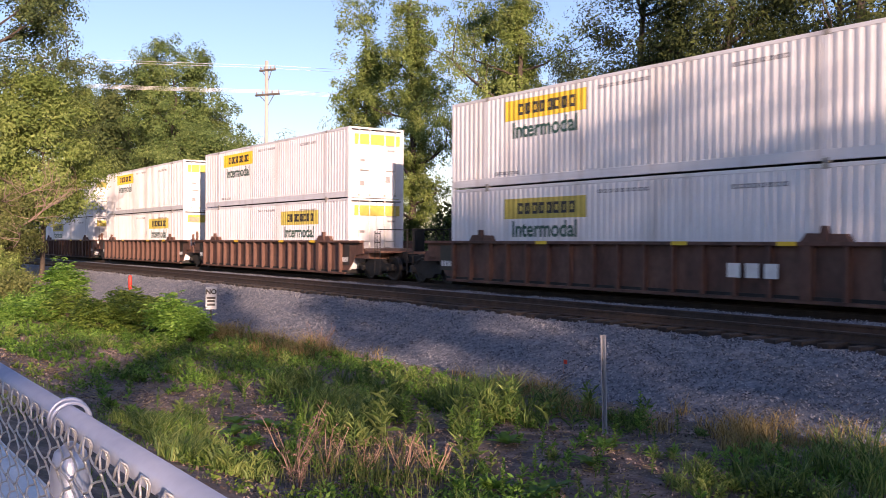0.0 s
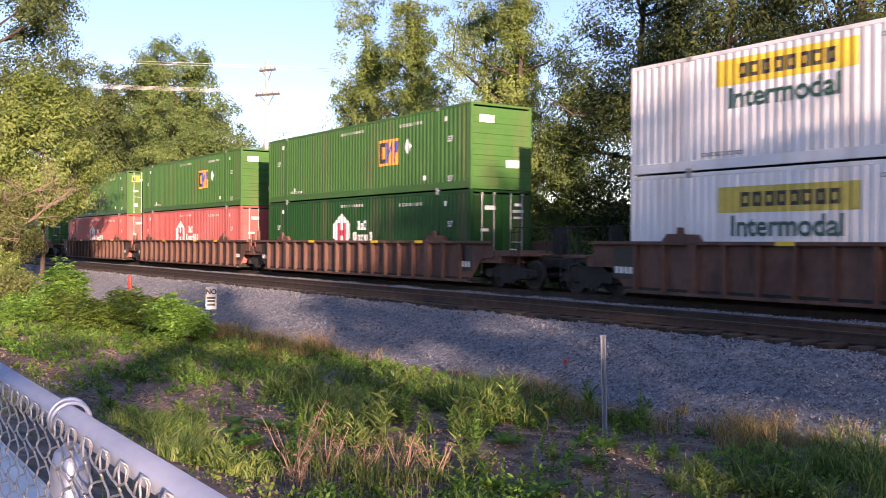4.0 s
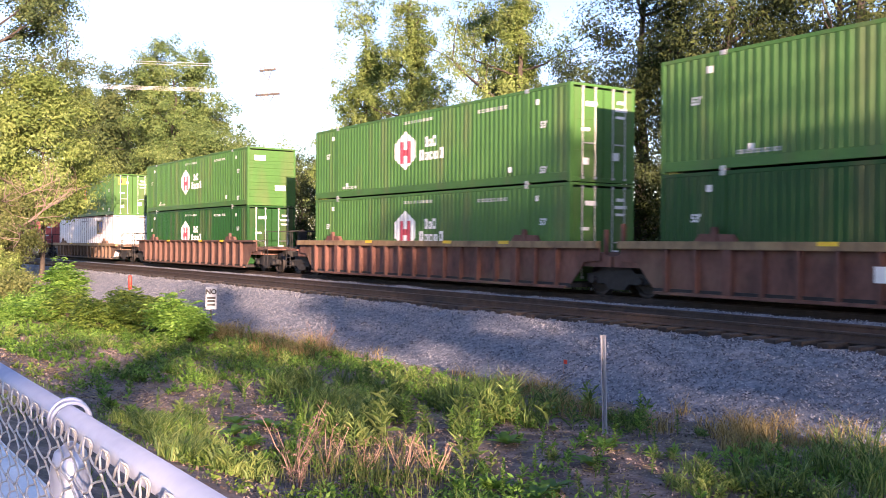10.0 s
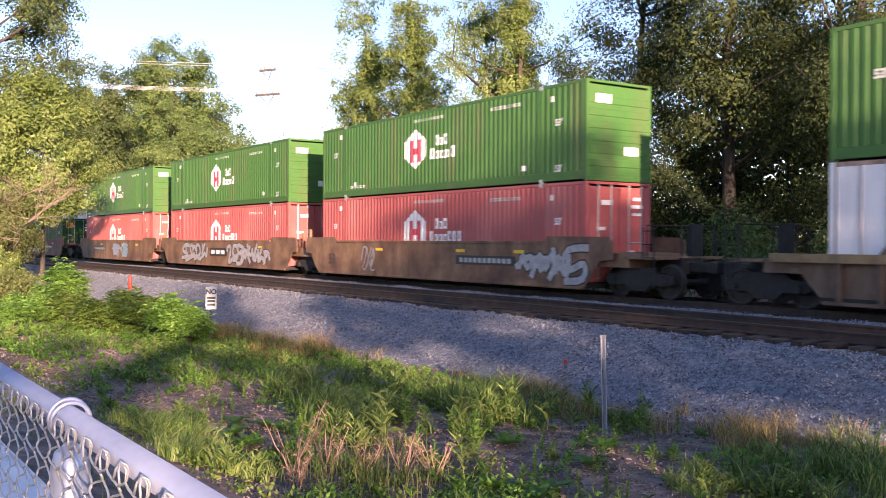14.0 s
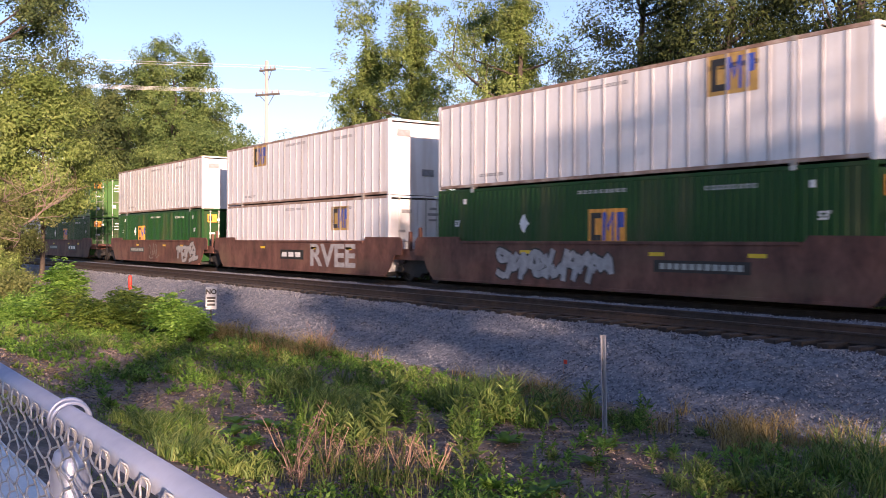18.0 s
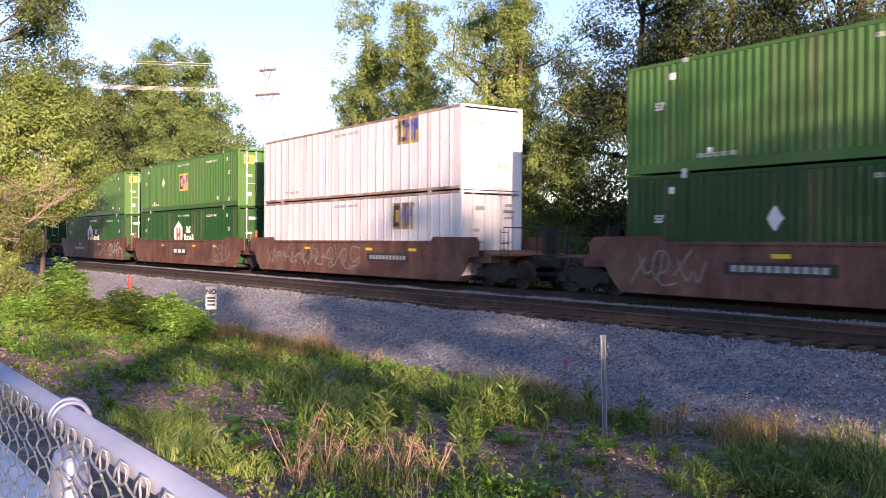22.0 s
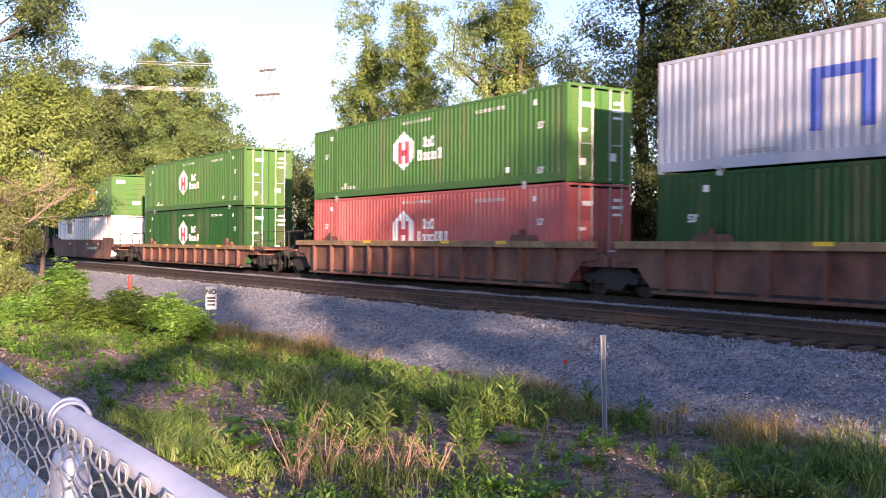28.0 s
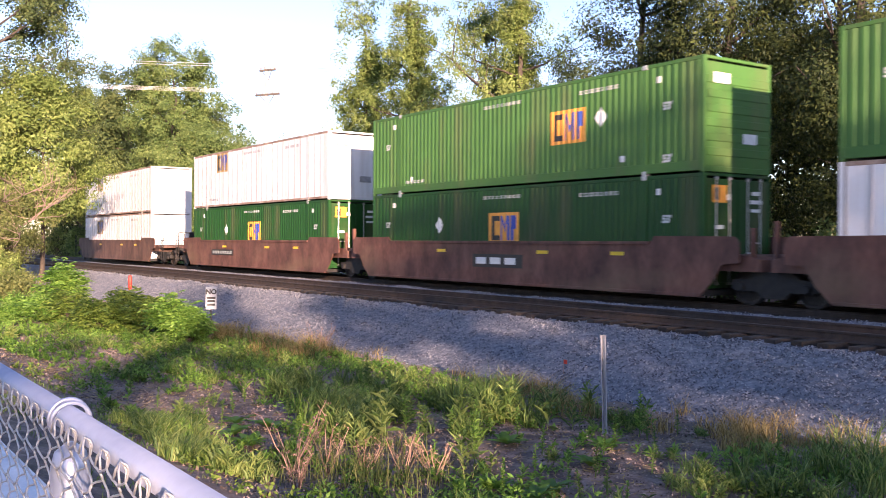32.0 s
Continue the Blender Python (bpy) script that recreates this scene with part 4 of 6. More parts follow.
def build_train():
    for i, (mid, up, lo, colour, smooth, front, rear, tag) in enumerate(TRAIN):
        ROLL.append((well_car(colour, smooth, front, rear, tag, i), mid, 0.0))
        ROLL.append((container(*lo, True, i), mid, BOTTOM))
        ROLL.append((container(*up, False, i), mid, UPPER))


def rolled(t):
    u = (t - 16) / 16
    return 16 * (17.9629 * u + 0.09925 * u * u - 0.00107 * u ** 3)


def motions():
    for ob, mid, z in ROLL:
        walk(ob, [(t, pose(mid + rolled(t), TRACK_FAR, z)) for t in (0.0, 8.0, 16.0, 24.0, 32.0)])


# ---------------------------------------------------------------- plants
def leaf_cloud(name, centers, spread, per, size, mat, seed, droop=0.0, aspect=0.55, core=None, gaps=(), place=(0, 0, 0), flat=0.92):
    """Many separate leaves in clumps: centers (n, 3), spread the clumps' radii; leaves face out of their clump and away from the core; none grow in the gaps,
    which run through the crowns along the sun's way (y and z where they cross x = 38, half sizes)."""
    r = np.random.RandomState(seed)
    centers = np.asarray(centers, float)
    spread = np.broadcast_to(np.asarray(spread, float), (len(centers),))
    n = len(centers) * per
    c = np.repeat(centers, per, 0)
    d = r.normal(0, 1, (n, 3))
    d /= np.linalg.norm(d, axis=1)[:, None] + 1e-9
    p = c + d * (np.repeat(spread, per) * r.uniform(0.1, 1, n) ** 0.6)[:, None] * np.array([1, 1, flat])
    if core is None:
        face = d * 0.9 + r.normal(0, 0.6, (n, 3)) + np.array([0, 0, 0.35])
    else:
        out = (p - np.asarray(core, float)) * np.array([1, 1, 0.6])
        out /= np.linalg.norm(out, axis=1)[:, None] + 1e-9
        face = d * 0.75 + out * 0.6 + r.normal(0, 0.36, (n, 3)) + np.array([0, 0, 0.25])
    if len(gaps):
        keep = np.ones(n, bool)
        run = (38 - p[:, 0] - place[0]) / SUN_TO.x
        py, pz = p[:, 1] + place[1] + run * SUN_TO.y, p[:, 2] + place[2] + run * SUN_TO.z
        for gy, gz, ry, rz in gaps:
            keep &= ((py - gy) / ry) ** 2 + ((pz - gz) / rz) ** 2 > r.uniform(0.8, 1.2, n)
        p, face = p[keep], face[keep]
        n = len(p)
    face /= np.linalg.norm(face, axis=1)[:, None]
    u = np.cross(face, r.normal(0, 1, (n, 3))) + np.array([0, 0, -0.3 * droop])
    u /= np.linalg.norm(u, axis=1)[:, None]
    w = np.cross(face, u)
    w /= np.linalg.norm(w, axis=1)[:, None]
    s = size * r.uniform(0.55, 1.25, n)[:, None]
    if core is not None:
        v = np.stack([p + u * s * 0.3 + w * s * aspect * 0.55, p + u * s, p - w * s * aspect * 0.45], 1).reshape(-1, 3)
        return np_mesh(name, v, np.arange(3 * n).reshape(-1, 3), mat)
    v = np.stack([p, p + u * s * 0.5 + w * s * aspect * 0.5, p + u * s, p + u * s * 0.5 - w * s * aspect * 0.5], 1).reshape(-1, 3)
    f = np.arange(4 * n).reshape(-1, 4)
    return np_mesh(name, v, f, mat)


def fronds(name, centers, per, length, mat, seed, pairs=5):
    """Feathered leaves: drooping stalks with paired leaflets, set round the given places."""
    r = np.random.RandomState(seed)
    c = np.repeat(np.asarray(centers, float), per, 0)
    n = len(c)
    mid = c.mean(0)
    a = np.arctan2(c[:, 1] - mid[1], c[:, 0] - mid[0]) + r.normal(0, 0.9, n)
    d = np.stack([np.cos(a), np.sin(a), r.uniform(0.0, 0.9, n)], -1)
    d /= np.linalg.norm(d, axis=1)[:, None]
    side = np.stack([-np.sin(a), np.cos(a), r.uniform(-0.3, 0.3, n)], -1)
    long = length * r.uniform(0.6, 1.2, n)[:, None]
    c = c + r.normal(0, length * 0.25, (n, 3))
    quads = []
    for k in range(2 * pairs + 1):
        t = (k // 2 + 1) / (pairs + 0.5)
        root = c + d * long * t - np.array([0, 0, 0.35]) * long * t * t
        if k < 2 * pairs:
            out = side * (1 if k % 2 else -1) + d * 0.55 - np.array([0, 0, 0.55])
        else:
            out = d - np.array([0, 0, 0.6])
        out = out + r.normal(0, 0.15, (n, 3))
        out /= np.linalg.norm(out, axis=1)[:, None]
        size = long * 0.42 * (1.1 - 0.4 * abs(t - 0.5)) * r.uniform(0.8, 1.15, (n, 1))
        w = np.cross(out, np.cross(d, side) + r.normal(0, 0.75, (n, 3)))
        w /= np.linalg.norm(w, axis=1)[:, None]
        w *= size * 0.17
        m = root + out * size * 0.45
        quads.append(np.stack([root, m + w, root + out * size, m - w], 1))
    v = np.stack(quads, 1).reshape(-1, 3)
    return np_mesh(name, v, np.arange(len(v)).reshape(-1, 4), mat)


def limb(bm, r, a, direction, length, rad, depth, tips):
    pts, p, d = [Vector(a)], Vector(a), Vector(direction).normalized()
    k = 4
    for i in range(k):
        d = (d + Vector((r.uniform(-1, 1), r.uniform(-1, 1), r.uniform(-0.5, 0.8))) * 0.22).normalized()
        p = p + d * (length / k)
        pts.append(p.copy())
    add_tube(bm, pts, [rad * (1 - 0.7 * i / k) for i in range(k + 1)], 6 if depth else 5, caps=False)
    tips += pts[2:]
    if depth:
        for i in range(2, k + 1):
            for _ in range(2 if depth > 1 else 1):
                dd = (d + Vector((r.uniform(-1, 1), r.uniform(-1, 1), r.uniform(-0.3, 0.7))) * 0.9).normalized()
                limb(bm, r, pts[i], dd, length * r.uniform(0.4, 0.65), rad * 0.42, depth - 1, tips)


def tree(x, y, base, height, width, mat, label, seed, leaves=16000, size=0.22, trunk=0.28, bare=0.25, lean=(0, 0), clump=0.7, depth=2, ivy=0.0, fill=0.5, gaps=(), thin=1):
    """A broadleaf tree: tapered trunk, limbs, and clumps of leaves about the limb ends."""
    r = random.Random(seed)
    ob = thing("tree", label, "tree", m=pose(x, y, base))
    bm = bmesh.new()
    top = Vector((lean[0], lean[1], height * 0.86))
    k = 7
    pts = [Vector((0, 0, -0.3))]
    for i in range(1, k + 1):
        f = i / k
        pts.append(Vector((top.x * f + r.uniform(-1, 1) * 0.02 * height * f, top.y * f + r.uniform(-1, 1) * 0.02 * height * f, top.z * f)))
    add_tube(bm, pts, [trunk * (1.25 if i == 0 else 1 - 0.82 * i / k) for i in range(k + 1)], 9, caps=False)
    tips = []
    for i in range(2, k + 1):
        f = i / k
        if f < bare:
            continue
        for j in range(3):
            a = r.uniform(0, math.tau)
            reach = width * 0.5 * (0.75 + 0.5 * math.sin(math.pi * min(1, (f - bare) / (1 - bare) + 0.15))) * r.uniform(0.6, 1.0)
            limb(bm, r, pts[i] - Vector((0, 0, r.uniform(0, height / k))), (math.cos(a), math.sin(a), r.uniform(0.15, 0.75)), reach, trunk * 0.45 * (1.1 - 0.6 * f), depth - 1, tips)
    part("trunk", bm, BARK, ob, smooth=True)
    cs = [(t.x + r.gauss(0, 0.3), t.y + r.gauss(0, 0.3), t.z + r.gauss(0, 0.3)) for t in tips if t.z > height * bare * 0.8]
    extra = int(len(cs) * fill)
    for _ in range(extra):
        a, q = r.uniform(0, math.tau), math.sqrt(r.uniform(0.1, 1))
        h = r.uniform(bare, 1.0)
        wd = width * 0.5 * math.sqrt(max(0.05, 1 - ((h - 0.55) / 0.55) ** 2))
        cs.append((lean[0] * h + math.cos(a) * q * wd, lean[1] * h + math.sin(a) * q * wd, h * height))
    if ivy:
        for _ in range(int(60 * ivy)):
            f = r.uniform(0.02, 0.85)
            cs.append((top.x * f + r.gauss(0, 0.4), top.y * f + r.gauss(0, 0.4), top.z * f))
    if thin > 1:
        r.shuffle(cs)
        cs = cs[::thin]
    per = max(8, leaves // max(1, len(cs)))
    part("crown", leaf_cloud("crown", cs, [clump * r.uniform(0.6, 1.3) for _ in cs], per, size, mat, seed, core=(lean[0] * 0.5, lean[1] * 0.5, height * 0.45), gaps=gaps, place=(x, y, base)), None, ob)
    return ob


def build_trees():
    # beyond the train, towards the far end of the line
    far = "beyond the tracks"
    tree(-86, 29, -0.8, 20.5, 9.0, LEAF_A, f"tall open-crowned green tree {far}", 1, 63000, 0.26, 0.3, 0.26, clump=0.87, fill=1.3)
    tree(-97, 28, -0.8, 19.5, 10, LEAF_T, f"dense round green tree {far}", 2, 66000, 0.29, 0.3, 0.06, clump=0.98, fill=1.3)
    tree(-93, 33, -0.8, 15, 11, LEAF_B, f"spreading yellow-green tree {far}", 3, 36000, 0.28, 0.3, 0.05, thin=2, clump=1.15, fill=0.9)
    tree(-108, 27.5, -0.8, 19, 10.5, LEAF_B, f"sunlit bushy yellow-green tree {far}", 4, 45000, 0.3, 0.3, 0.04, thin=2, clump=1.15, fill=1.0)
    tree(-121, 28, -0.8, 20, 12, LEAF_OCHRE, f"ochre-green tree {far}", 15, 33000, 0.34, 0.3, 0.04, thin=2, clump=1.27, fill=1.0)
    tree(-78, 29, -0.8, 12, 7.5, LEAF_A, f"low green tree {far}", 5, 36000, 0.23, 0.2, 0.05, clump=0.76, fill=1.3)
    tree(-101, 31, -0.8, 15, 13, LEAF_B, f"broad full green tree {far}", 21, 45000, 0.3, 0.3, 0.03, thin=2, clump=1.27, fill=1.2)
    tree(-62, 28, -0.8, 8.6, 8, LEAF_A, f"low full green tree {far}", 22, 30000, 0.2, 0.18, 0.04, thin=2, clump=0.89, fill=1.2)
    tree(-55.5, 27, -0.8, 6.6, 6, LEAF_D, f"low shade-toned green tree {far}", 23, 21000, 0.18, 0.16, 0.04, thin=2, clump=0.77, fill=1.2)
    # ivy-clad row behind the train
    tree(-47.5, 27, -0.8, 16.5, 4.2, LEAF_B, "ivy-clad slender tree behind the train", 6, 63000, 0.16, 0.24, 0.1, clump=0.55, ivy=5, fill=0.5)
    tree(-49.5, 28, -0.8, 8.0, 5.0, LEAF_A, "low ivy-covered tree behind the train", 16, 30000, 0.17, 0.2, 0.05, clump=0.6, ivy=1, fill=0.9)
    tree(-41.5, 26.5, -0.8, 19, 3.6, LEAF_B, "tall ivy-clad tree behind the train", 7, 60000, 0.15, 0.24, 0.1, clump=0.45, ivy=5, fill=0.4)
    tree(-32.5, 26.2, -0.8, 19, 7.0, LEAF_B, "airy tree with an ivy trunk and thin crown", 8, 84000, 0.13, 0.22, 0.2, clump=0.5, ivy=6, fill=0.35)
    tree(-36.5, 28, -0.8, 15, 4.5, LEAF_A, "thin-crowned tree behind the train", 17, 51000, 0.14, 0.17, 0.2, clump=0.5, ivy=2, fill=0.5)
    tree(-29.5, 26.5, -0.8, 9.5, 3.0, LEAF_A, "vine-hung broken tree behind the train", 9, 30000, 0.13, 0.2, 0.1, clump=0.42, ivy=3, fill=0.3)
    # dense trees, their shade put into the leaf colour
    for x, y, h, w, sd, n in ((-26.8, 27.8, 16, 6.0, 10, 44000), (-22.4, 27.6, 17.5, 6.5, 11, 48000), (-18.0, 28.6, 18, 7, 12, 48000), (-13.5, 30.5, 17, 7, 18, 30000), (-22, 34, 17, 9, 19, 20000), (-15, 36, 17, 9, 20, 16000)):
        tree(x, y, -0.8, h, w, LEAF_D, "dense green tree behind the train, shade in its leaf colour", sd, int(n * 1.8), 0.14, 0.3, 0.02, thin=3, clump=1.05, fill=1.6)
    # trees that overhang the near side of the line
    tree(-61, 9.6, -1.2, 22.5, 10.2, LEAF_T, "tall leafy tree overhanging the near bank", 13, 48000, 0.21, 0.32, 0.44, clump=0.8, fill=1.5)
    tree(-58, 11.8, -1.2, 12.0, 6.0, LEAF_B, "sunlit yellow-green tree beside the near track", 24, 51000, 0.2, 0.16, 0.36, thin=2, clump=0.89, fill=1.3)
    tree(-66, 8.4, -1.2, 13, 7.6, LEAF_B, "leafy tree overhanging the near track", 25, 39000, 0.22, 0.3, 0.02, thin=2, clump=1.02, fill=1.0)
    tree(-55.5, 9.2, -1.2, 5.4, 3.8, LEAF_OCHRE, "low ochre tree with bare twigs beside the track", 14, 27000, 0.14, 0.12, 0.02, thin=2, clump=0.58, fill=0.6)
    # woods that close the view behind
    r = random.Random(12)
    cs = []
    for _ in range(2500):
        x = r.uniform(-62, 6)
        top = 13.0 if x > -37 else 4.2 + 0.6 * math.sin(x * 0.7)
        cs.append((x, r.uniform(41, 46), -1.0 + top * r.random() ** 0.85))
    tagged(new("far_woods", leaf_cloud("far_woods", cs, 1.1, 30, 0.5, LEAF_D, 70, aspect=0.8)), "shade-toned green woods far behind the train", "woods", kind="stuff")


def bare_branch(x, y, z, seed):
    """A leafless, forked branch hanging out of the roadside growth."""
    ob = thing("bare_branch", "pale leafless forked branch among the foliage", "branch", m=pose(x, y, z))
    bm, r = bmesh.new(), random.Random(seed)
    for d in ((0.9, 0.4, 0.25), (0.8, -0.2, -0.15), (0.5, 0.8, 0.5)):
        limb(bm, r, (0, 0, 0), d, 2.4, 0.045, 2, [])
    tagged(part("branch", bm, TWIG, ob), kind="stuff")


def shrub(x, y, base, h, w, mat, label, seed, leaves, size, name="bush", category="bush", feather=0.0):
    """A many-stemmed bush: thin stems fanned out from the base, with leaf clumps round them."""
    r = random.Random(seed)
    ob = thing(name, label, category, m=pose(x, y, base))
    bm = bmesh.new()
    cs = []
    for _ in range(12):
        a, q = r.uniform(0, math.tau), r.uniform(0.1, 1)
        end = Vector((math.cos(a) * q * w * 0.45, math.sin(a) * q * w * 0.45, h * r.uniform(0.6, 0.95) * (1 - 0.3 * q)))
        mid = end * 0.5 + Vector((r.uniform(-0.1, 0.1), r.uniform(-0.1, 0.1), 0.12)) * h
        add_tube(bm, [(0, 0, -0.05), mid, end], [0.012 * h, 0.009 * h, 0.004 * h], 5, caps=False)
        for k in range(7):
            f = 0.3 + 0.7 * k / 6
            p = mid.lerp(end, (f - 0.3) / 0.7)
            cs.append((p.x + r.gauss(0, w * 0.07), p.y + r.gauss(0, w * 0.07), max(0.05, p.z + r.gauss(0, h * 0.06))))
    for _ in range(26):
        a, q = r.uniform(0, math.tau), math.sqrt(r.uniform(0, 1))
        cs.append((math.cos(a) * q * w * 0.5, math.sin(a) * q * w * 0.5, h * r.uniform(0.05, 0.5)))
    part("stem", bm, BARK, ob)
    if feather:
        part("foliage", fronds("foliage", cs, max(2, leaves // (11 * len(cs))), feather, mat, seed), None, ob)
        return ob
    part("foliage", leaf_cloud("foliage", cs, [0.13 * w * r.uniform(0.7, 1.3) for _ in cs], max(6, leaves // len(cs)), size, mat, seed, droop=0.3, aspect=0.42), None, ob)
    return ob


def build_shrubs():
    bare_branch(-56.0, 10.3, 3.0, 3)
    bare_branch(-54.5, 10.0, 2.2, 5)
    bare_branch(-55.0, 9.7, 3.6, 9)
    # undergrowth behind the train
    r = random.Random(31)
    x = -12.0
    k = 0
    while x > -128:
        shrub(x, 24.6 + r.uniform(0, 1.6) + (1.0 if x < -60 else 0), -1.0, r.uniform(3.0, 4.8), r.uniform(4.0, 5.6), [LEAF_A, LEAF_B, LEAF_A, LEAF_D][k % 4], "leafy undergrowth bush behind the train", 100 + k, 6000 if x > -60 else 2600, 0.17 if x > -60 else 0.28)
        x -= r.uniform(3.0, 4.2)
        k += 1
    # bushes on the near bank
    shrub(-24.3, 8.2, -1.25, 1.55, 1.05, LEAF_BUSH, "bright green young bush on the bank", 201, 10000, 0.1, feather=0.3)
    shrub(-23.7, 8.35, -1.25, 1.05, 0.8, LEAF_BUSH, "bright green sapling beside the bush", 212, 5000, 0.1, feather=0.28)
    shrub(-28.4, 7.4, -1.25, 1.35, 1.5, LEAF_SHRUB, "shaded dark green bush on the bank", 202, 9000, 0.1, feather=0.3)
    shrub(-29.6, 8.5, -1.25, 1.45, 1.5, LEAF_SHRUB, "dark green bush near the ballast", 203, 8400, 0.1, feather=0.3)
    shrub(-27.2, 8.4, -1.25, 1.3, 1.2, LEAF_SHRUB, "low green bush among darker ones", 213, 6000, 0.1, feather=0.3)
    shrub(-35.6, 8.0, -1.25, 2.1, 1.2, LEAF_BUSH, "tall light green bush on the bank", 204, 9000, 0.12, feather=0.36)
    shrub(-31.5, 7.2, -1.25, 1.3, 1.5, LEAF_SHRUB, "low dark bush on the bank", 214, 7000, 0.1, feather=0.3)
    shrub(-32.0, 6.0, -1.25, 0.9, 2.0, LEAF_BUSH, "low sunlit green bush on the bank", 205, 8000, 0.1, feather=0.28)
    shrub(-35.0, 6.6, -1.25, 1.2, 2.0, LEAF_BUSH, "pale sunlit bush on the bank", 215, 5000, 0.1)
    shrub(-40.5, 7.4, -1.25, 1.7, 3.0, LEAF_OCHRE, "sunlit yellowish bush on the bank", 206, 6000, 0.12)
    shrub(-52, 8.4, -1.25, 2.4, 3.2, LEAF_B, "wide sunlit bush under the overhanging tree", 207, 6400, 0.16)
    shrub(-58, 9.4, -1.25, 2.9, 3.4, LEAF_OCHRE, "dusky bush beside the near track", 208, 6400, 0.18)
    shrub(-70, 10.6, -1.25, 3.6, 3.6, LEAF_OCHRE, "dusky bush beside the near track", 209, 6400, 0.2)
    shrub(-45, 6.2, -1.25, 1.8, 3.2, LEAF_B, "sunlit bush on the bank", 210, 5200, 0.14)


# holes cut in the unseen crowns to put sun patches on bank and ballast: y, z and half sizes
GAPS = [(-9.0, 11.75, 1.09, 0.87), (-5.8, 11.0, 0.94, 0.72), (-5.7, 12.3, 1.01, 0.72), (-4.9, 14.4, 2.17, 1.89), (-1.8, 10.05, 0.58, 0.41), (-5.0, 9.3, 0.87, 0.61), (-3.7, 9.35, 0.58, 0.51), (-12.0, 9.6, 0.87, 0.58),
        (-10.7, 10.3, 0.72, 0.29), (-9.25, 8.85, 0.52, 0.36), (-9.3, 9.55, 0.43, 0.43), (-9.9, 8.35, 1.3, 0.85), (-8.3, 8.3, 0.72, 0.43), (-7.4, 8.0, 0.65, 0.43), (-6.2, 8.15, 0.46, 0.46), (-6.9, 8.0, 0.29, 0.43),
        (-4.4, 7.65, 0.41, 0.29), (-1.65, 7.85, 0.72, 0.46), (-1.1, 7.6, 0.52, 0.38), (-5.05, 8.55, 0.43, 0.38), (-3.0, 8.8, 0.43, 0.29), (-13.5, 14.5, 1.8, 3.0),
        (-9.9, 10.7, 1.0, 0.35), (-8.0, 10.3, 0.8, 0.3), (-7.1, 9.7, 0.45, 0.35), (-11.3, 11.4, 0.9, 0.5), (-8.5, 9.2, 0.35, 0.3)]


def build_shade_trees():
    # unseen roadside trees, set to throw the long evening shade over track and weeds
    # the small one at x = 12.5 is added only to shade the fence
    for k, (x, y, h, w, n, size, bare, f) in enumerate([(38, 1.6, 16.3, 7.5, 8500, 0.32, 0.42, 1.4), (39, -2.2, 15.0, 4.6, 3600, 0.32, 0.5, 1.3), (38, -6.3, 14.2, 8.0, 14000, 0.26, 0.36, 1.6), (38, 7.4, 14.4, 8.0, 11000, 0.4, 0.1, 1.4), (38.5, -10.6, 13.6, 5.6, 9000, 0.26, 0.36, 1.5),
                                                        (52, 8.8, 23, 9, 6500, 0.4, 0.12, 1.0), (38.5, -3.4, 12.2, 4.0, 5000, 0.26, 0.36, 1.4), (12.5, -4.05, 5.7, 1.2, 1700, 0.16, 0.1, 2.0), (37, 2.6, 14.3, 6.6, 9000, 0.3, 0.3, 1.5)]):
        tree(x, y, -0.6, h, w, LEAF_A, "unseen roadside tree set to throw long shade", 40 + k, n, size, 0.35 * h / 17, bare, clump=0.9 * min(1, h / 12), fill=f, gaps=GAPS if 36 < x < 40 else ())
    # added row of unseen low trees behind the camera; closes the place, dims skylight
    for k, (x, y) in enumerate([(-48, -17), (-36, -15), (-24, -16), (-13, -15), (-2, -16), (9, -15), (20, -17), (31, -18)]):
        tree(x, y, 0, 5.4 + (k * 5) % 3 * 0.5, 7, LEAF_A, "unseen low tree added behind the camera to dim skylight", 60 + k, 4000, 0.4, 0.2, 0.06, clump=0.8, fill=0.8)


def ground_z(x, y):
    rough = np.clip(1 - np.abs(y - 8) / 5.5, 0, 1)
    return lerp_profile(y, PROFILE) + rough * 0.07 * soft_noise(x, y, 1.1, 3) + rough * 0.03 * soft_noise(x, y, 3.1, 5)


def blades(name, x, y, z, h, width, mat, seed, bend=0.5):
    """Grass blades: two tapering segments each, bent over to one side."""
    r = np.random.RandomState(seed)
    n = len(x)
    a, t = r.uniform(0, math.tau, n), r.uniform(0, math.tau, n)
    bend = bend * r.uniform(0.3, 1.2, n) * h
    wx, wy = np.cos(a) * width * 0.5, np.sin(a) * width * 0.5
    base = np.stack([x, y, z - 0.02], -1)
    mid = base + np.stack([np.cos(t) * bend * 0.3, np.sin(t) * bend * 0.3, h * 0.6], -1)
    tip = base + np.stack([np.cos(t) * bend, np.sin(t) * bend, h * r.uniform(0.82, 1.0, n)], -1)
    side = np.stack([wx, wy, np.zeros(n)], -1)
    v = np.stack([base - side, base + side, mid + side * 0.8, mid - side * 0.8, tip + side * 0.12, tip - side * 0.12], 1).reshape(-1, 3)
    k = 6 * np.arange(n)[:, None]
    f = np.concatenate([k + np.array([0, 1, 2, 3]), k + np.array([3, 2, 4, 5])])
    return np_mesh(name, v, f, mat)


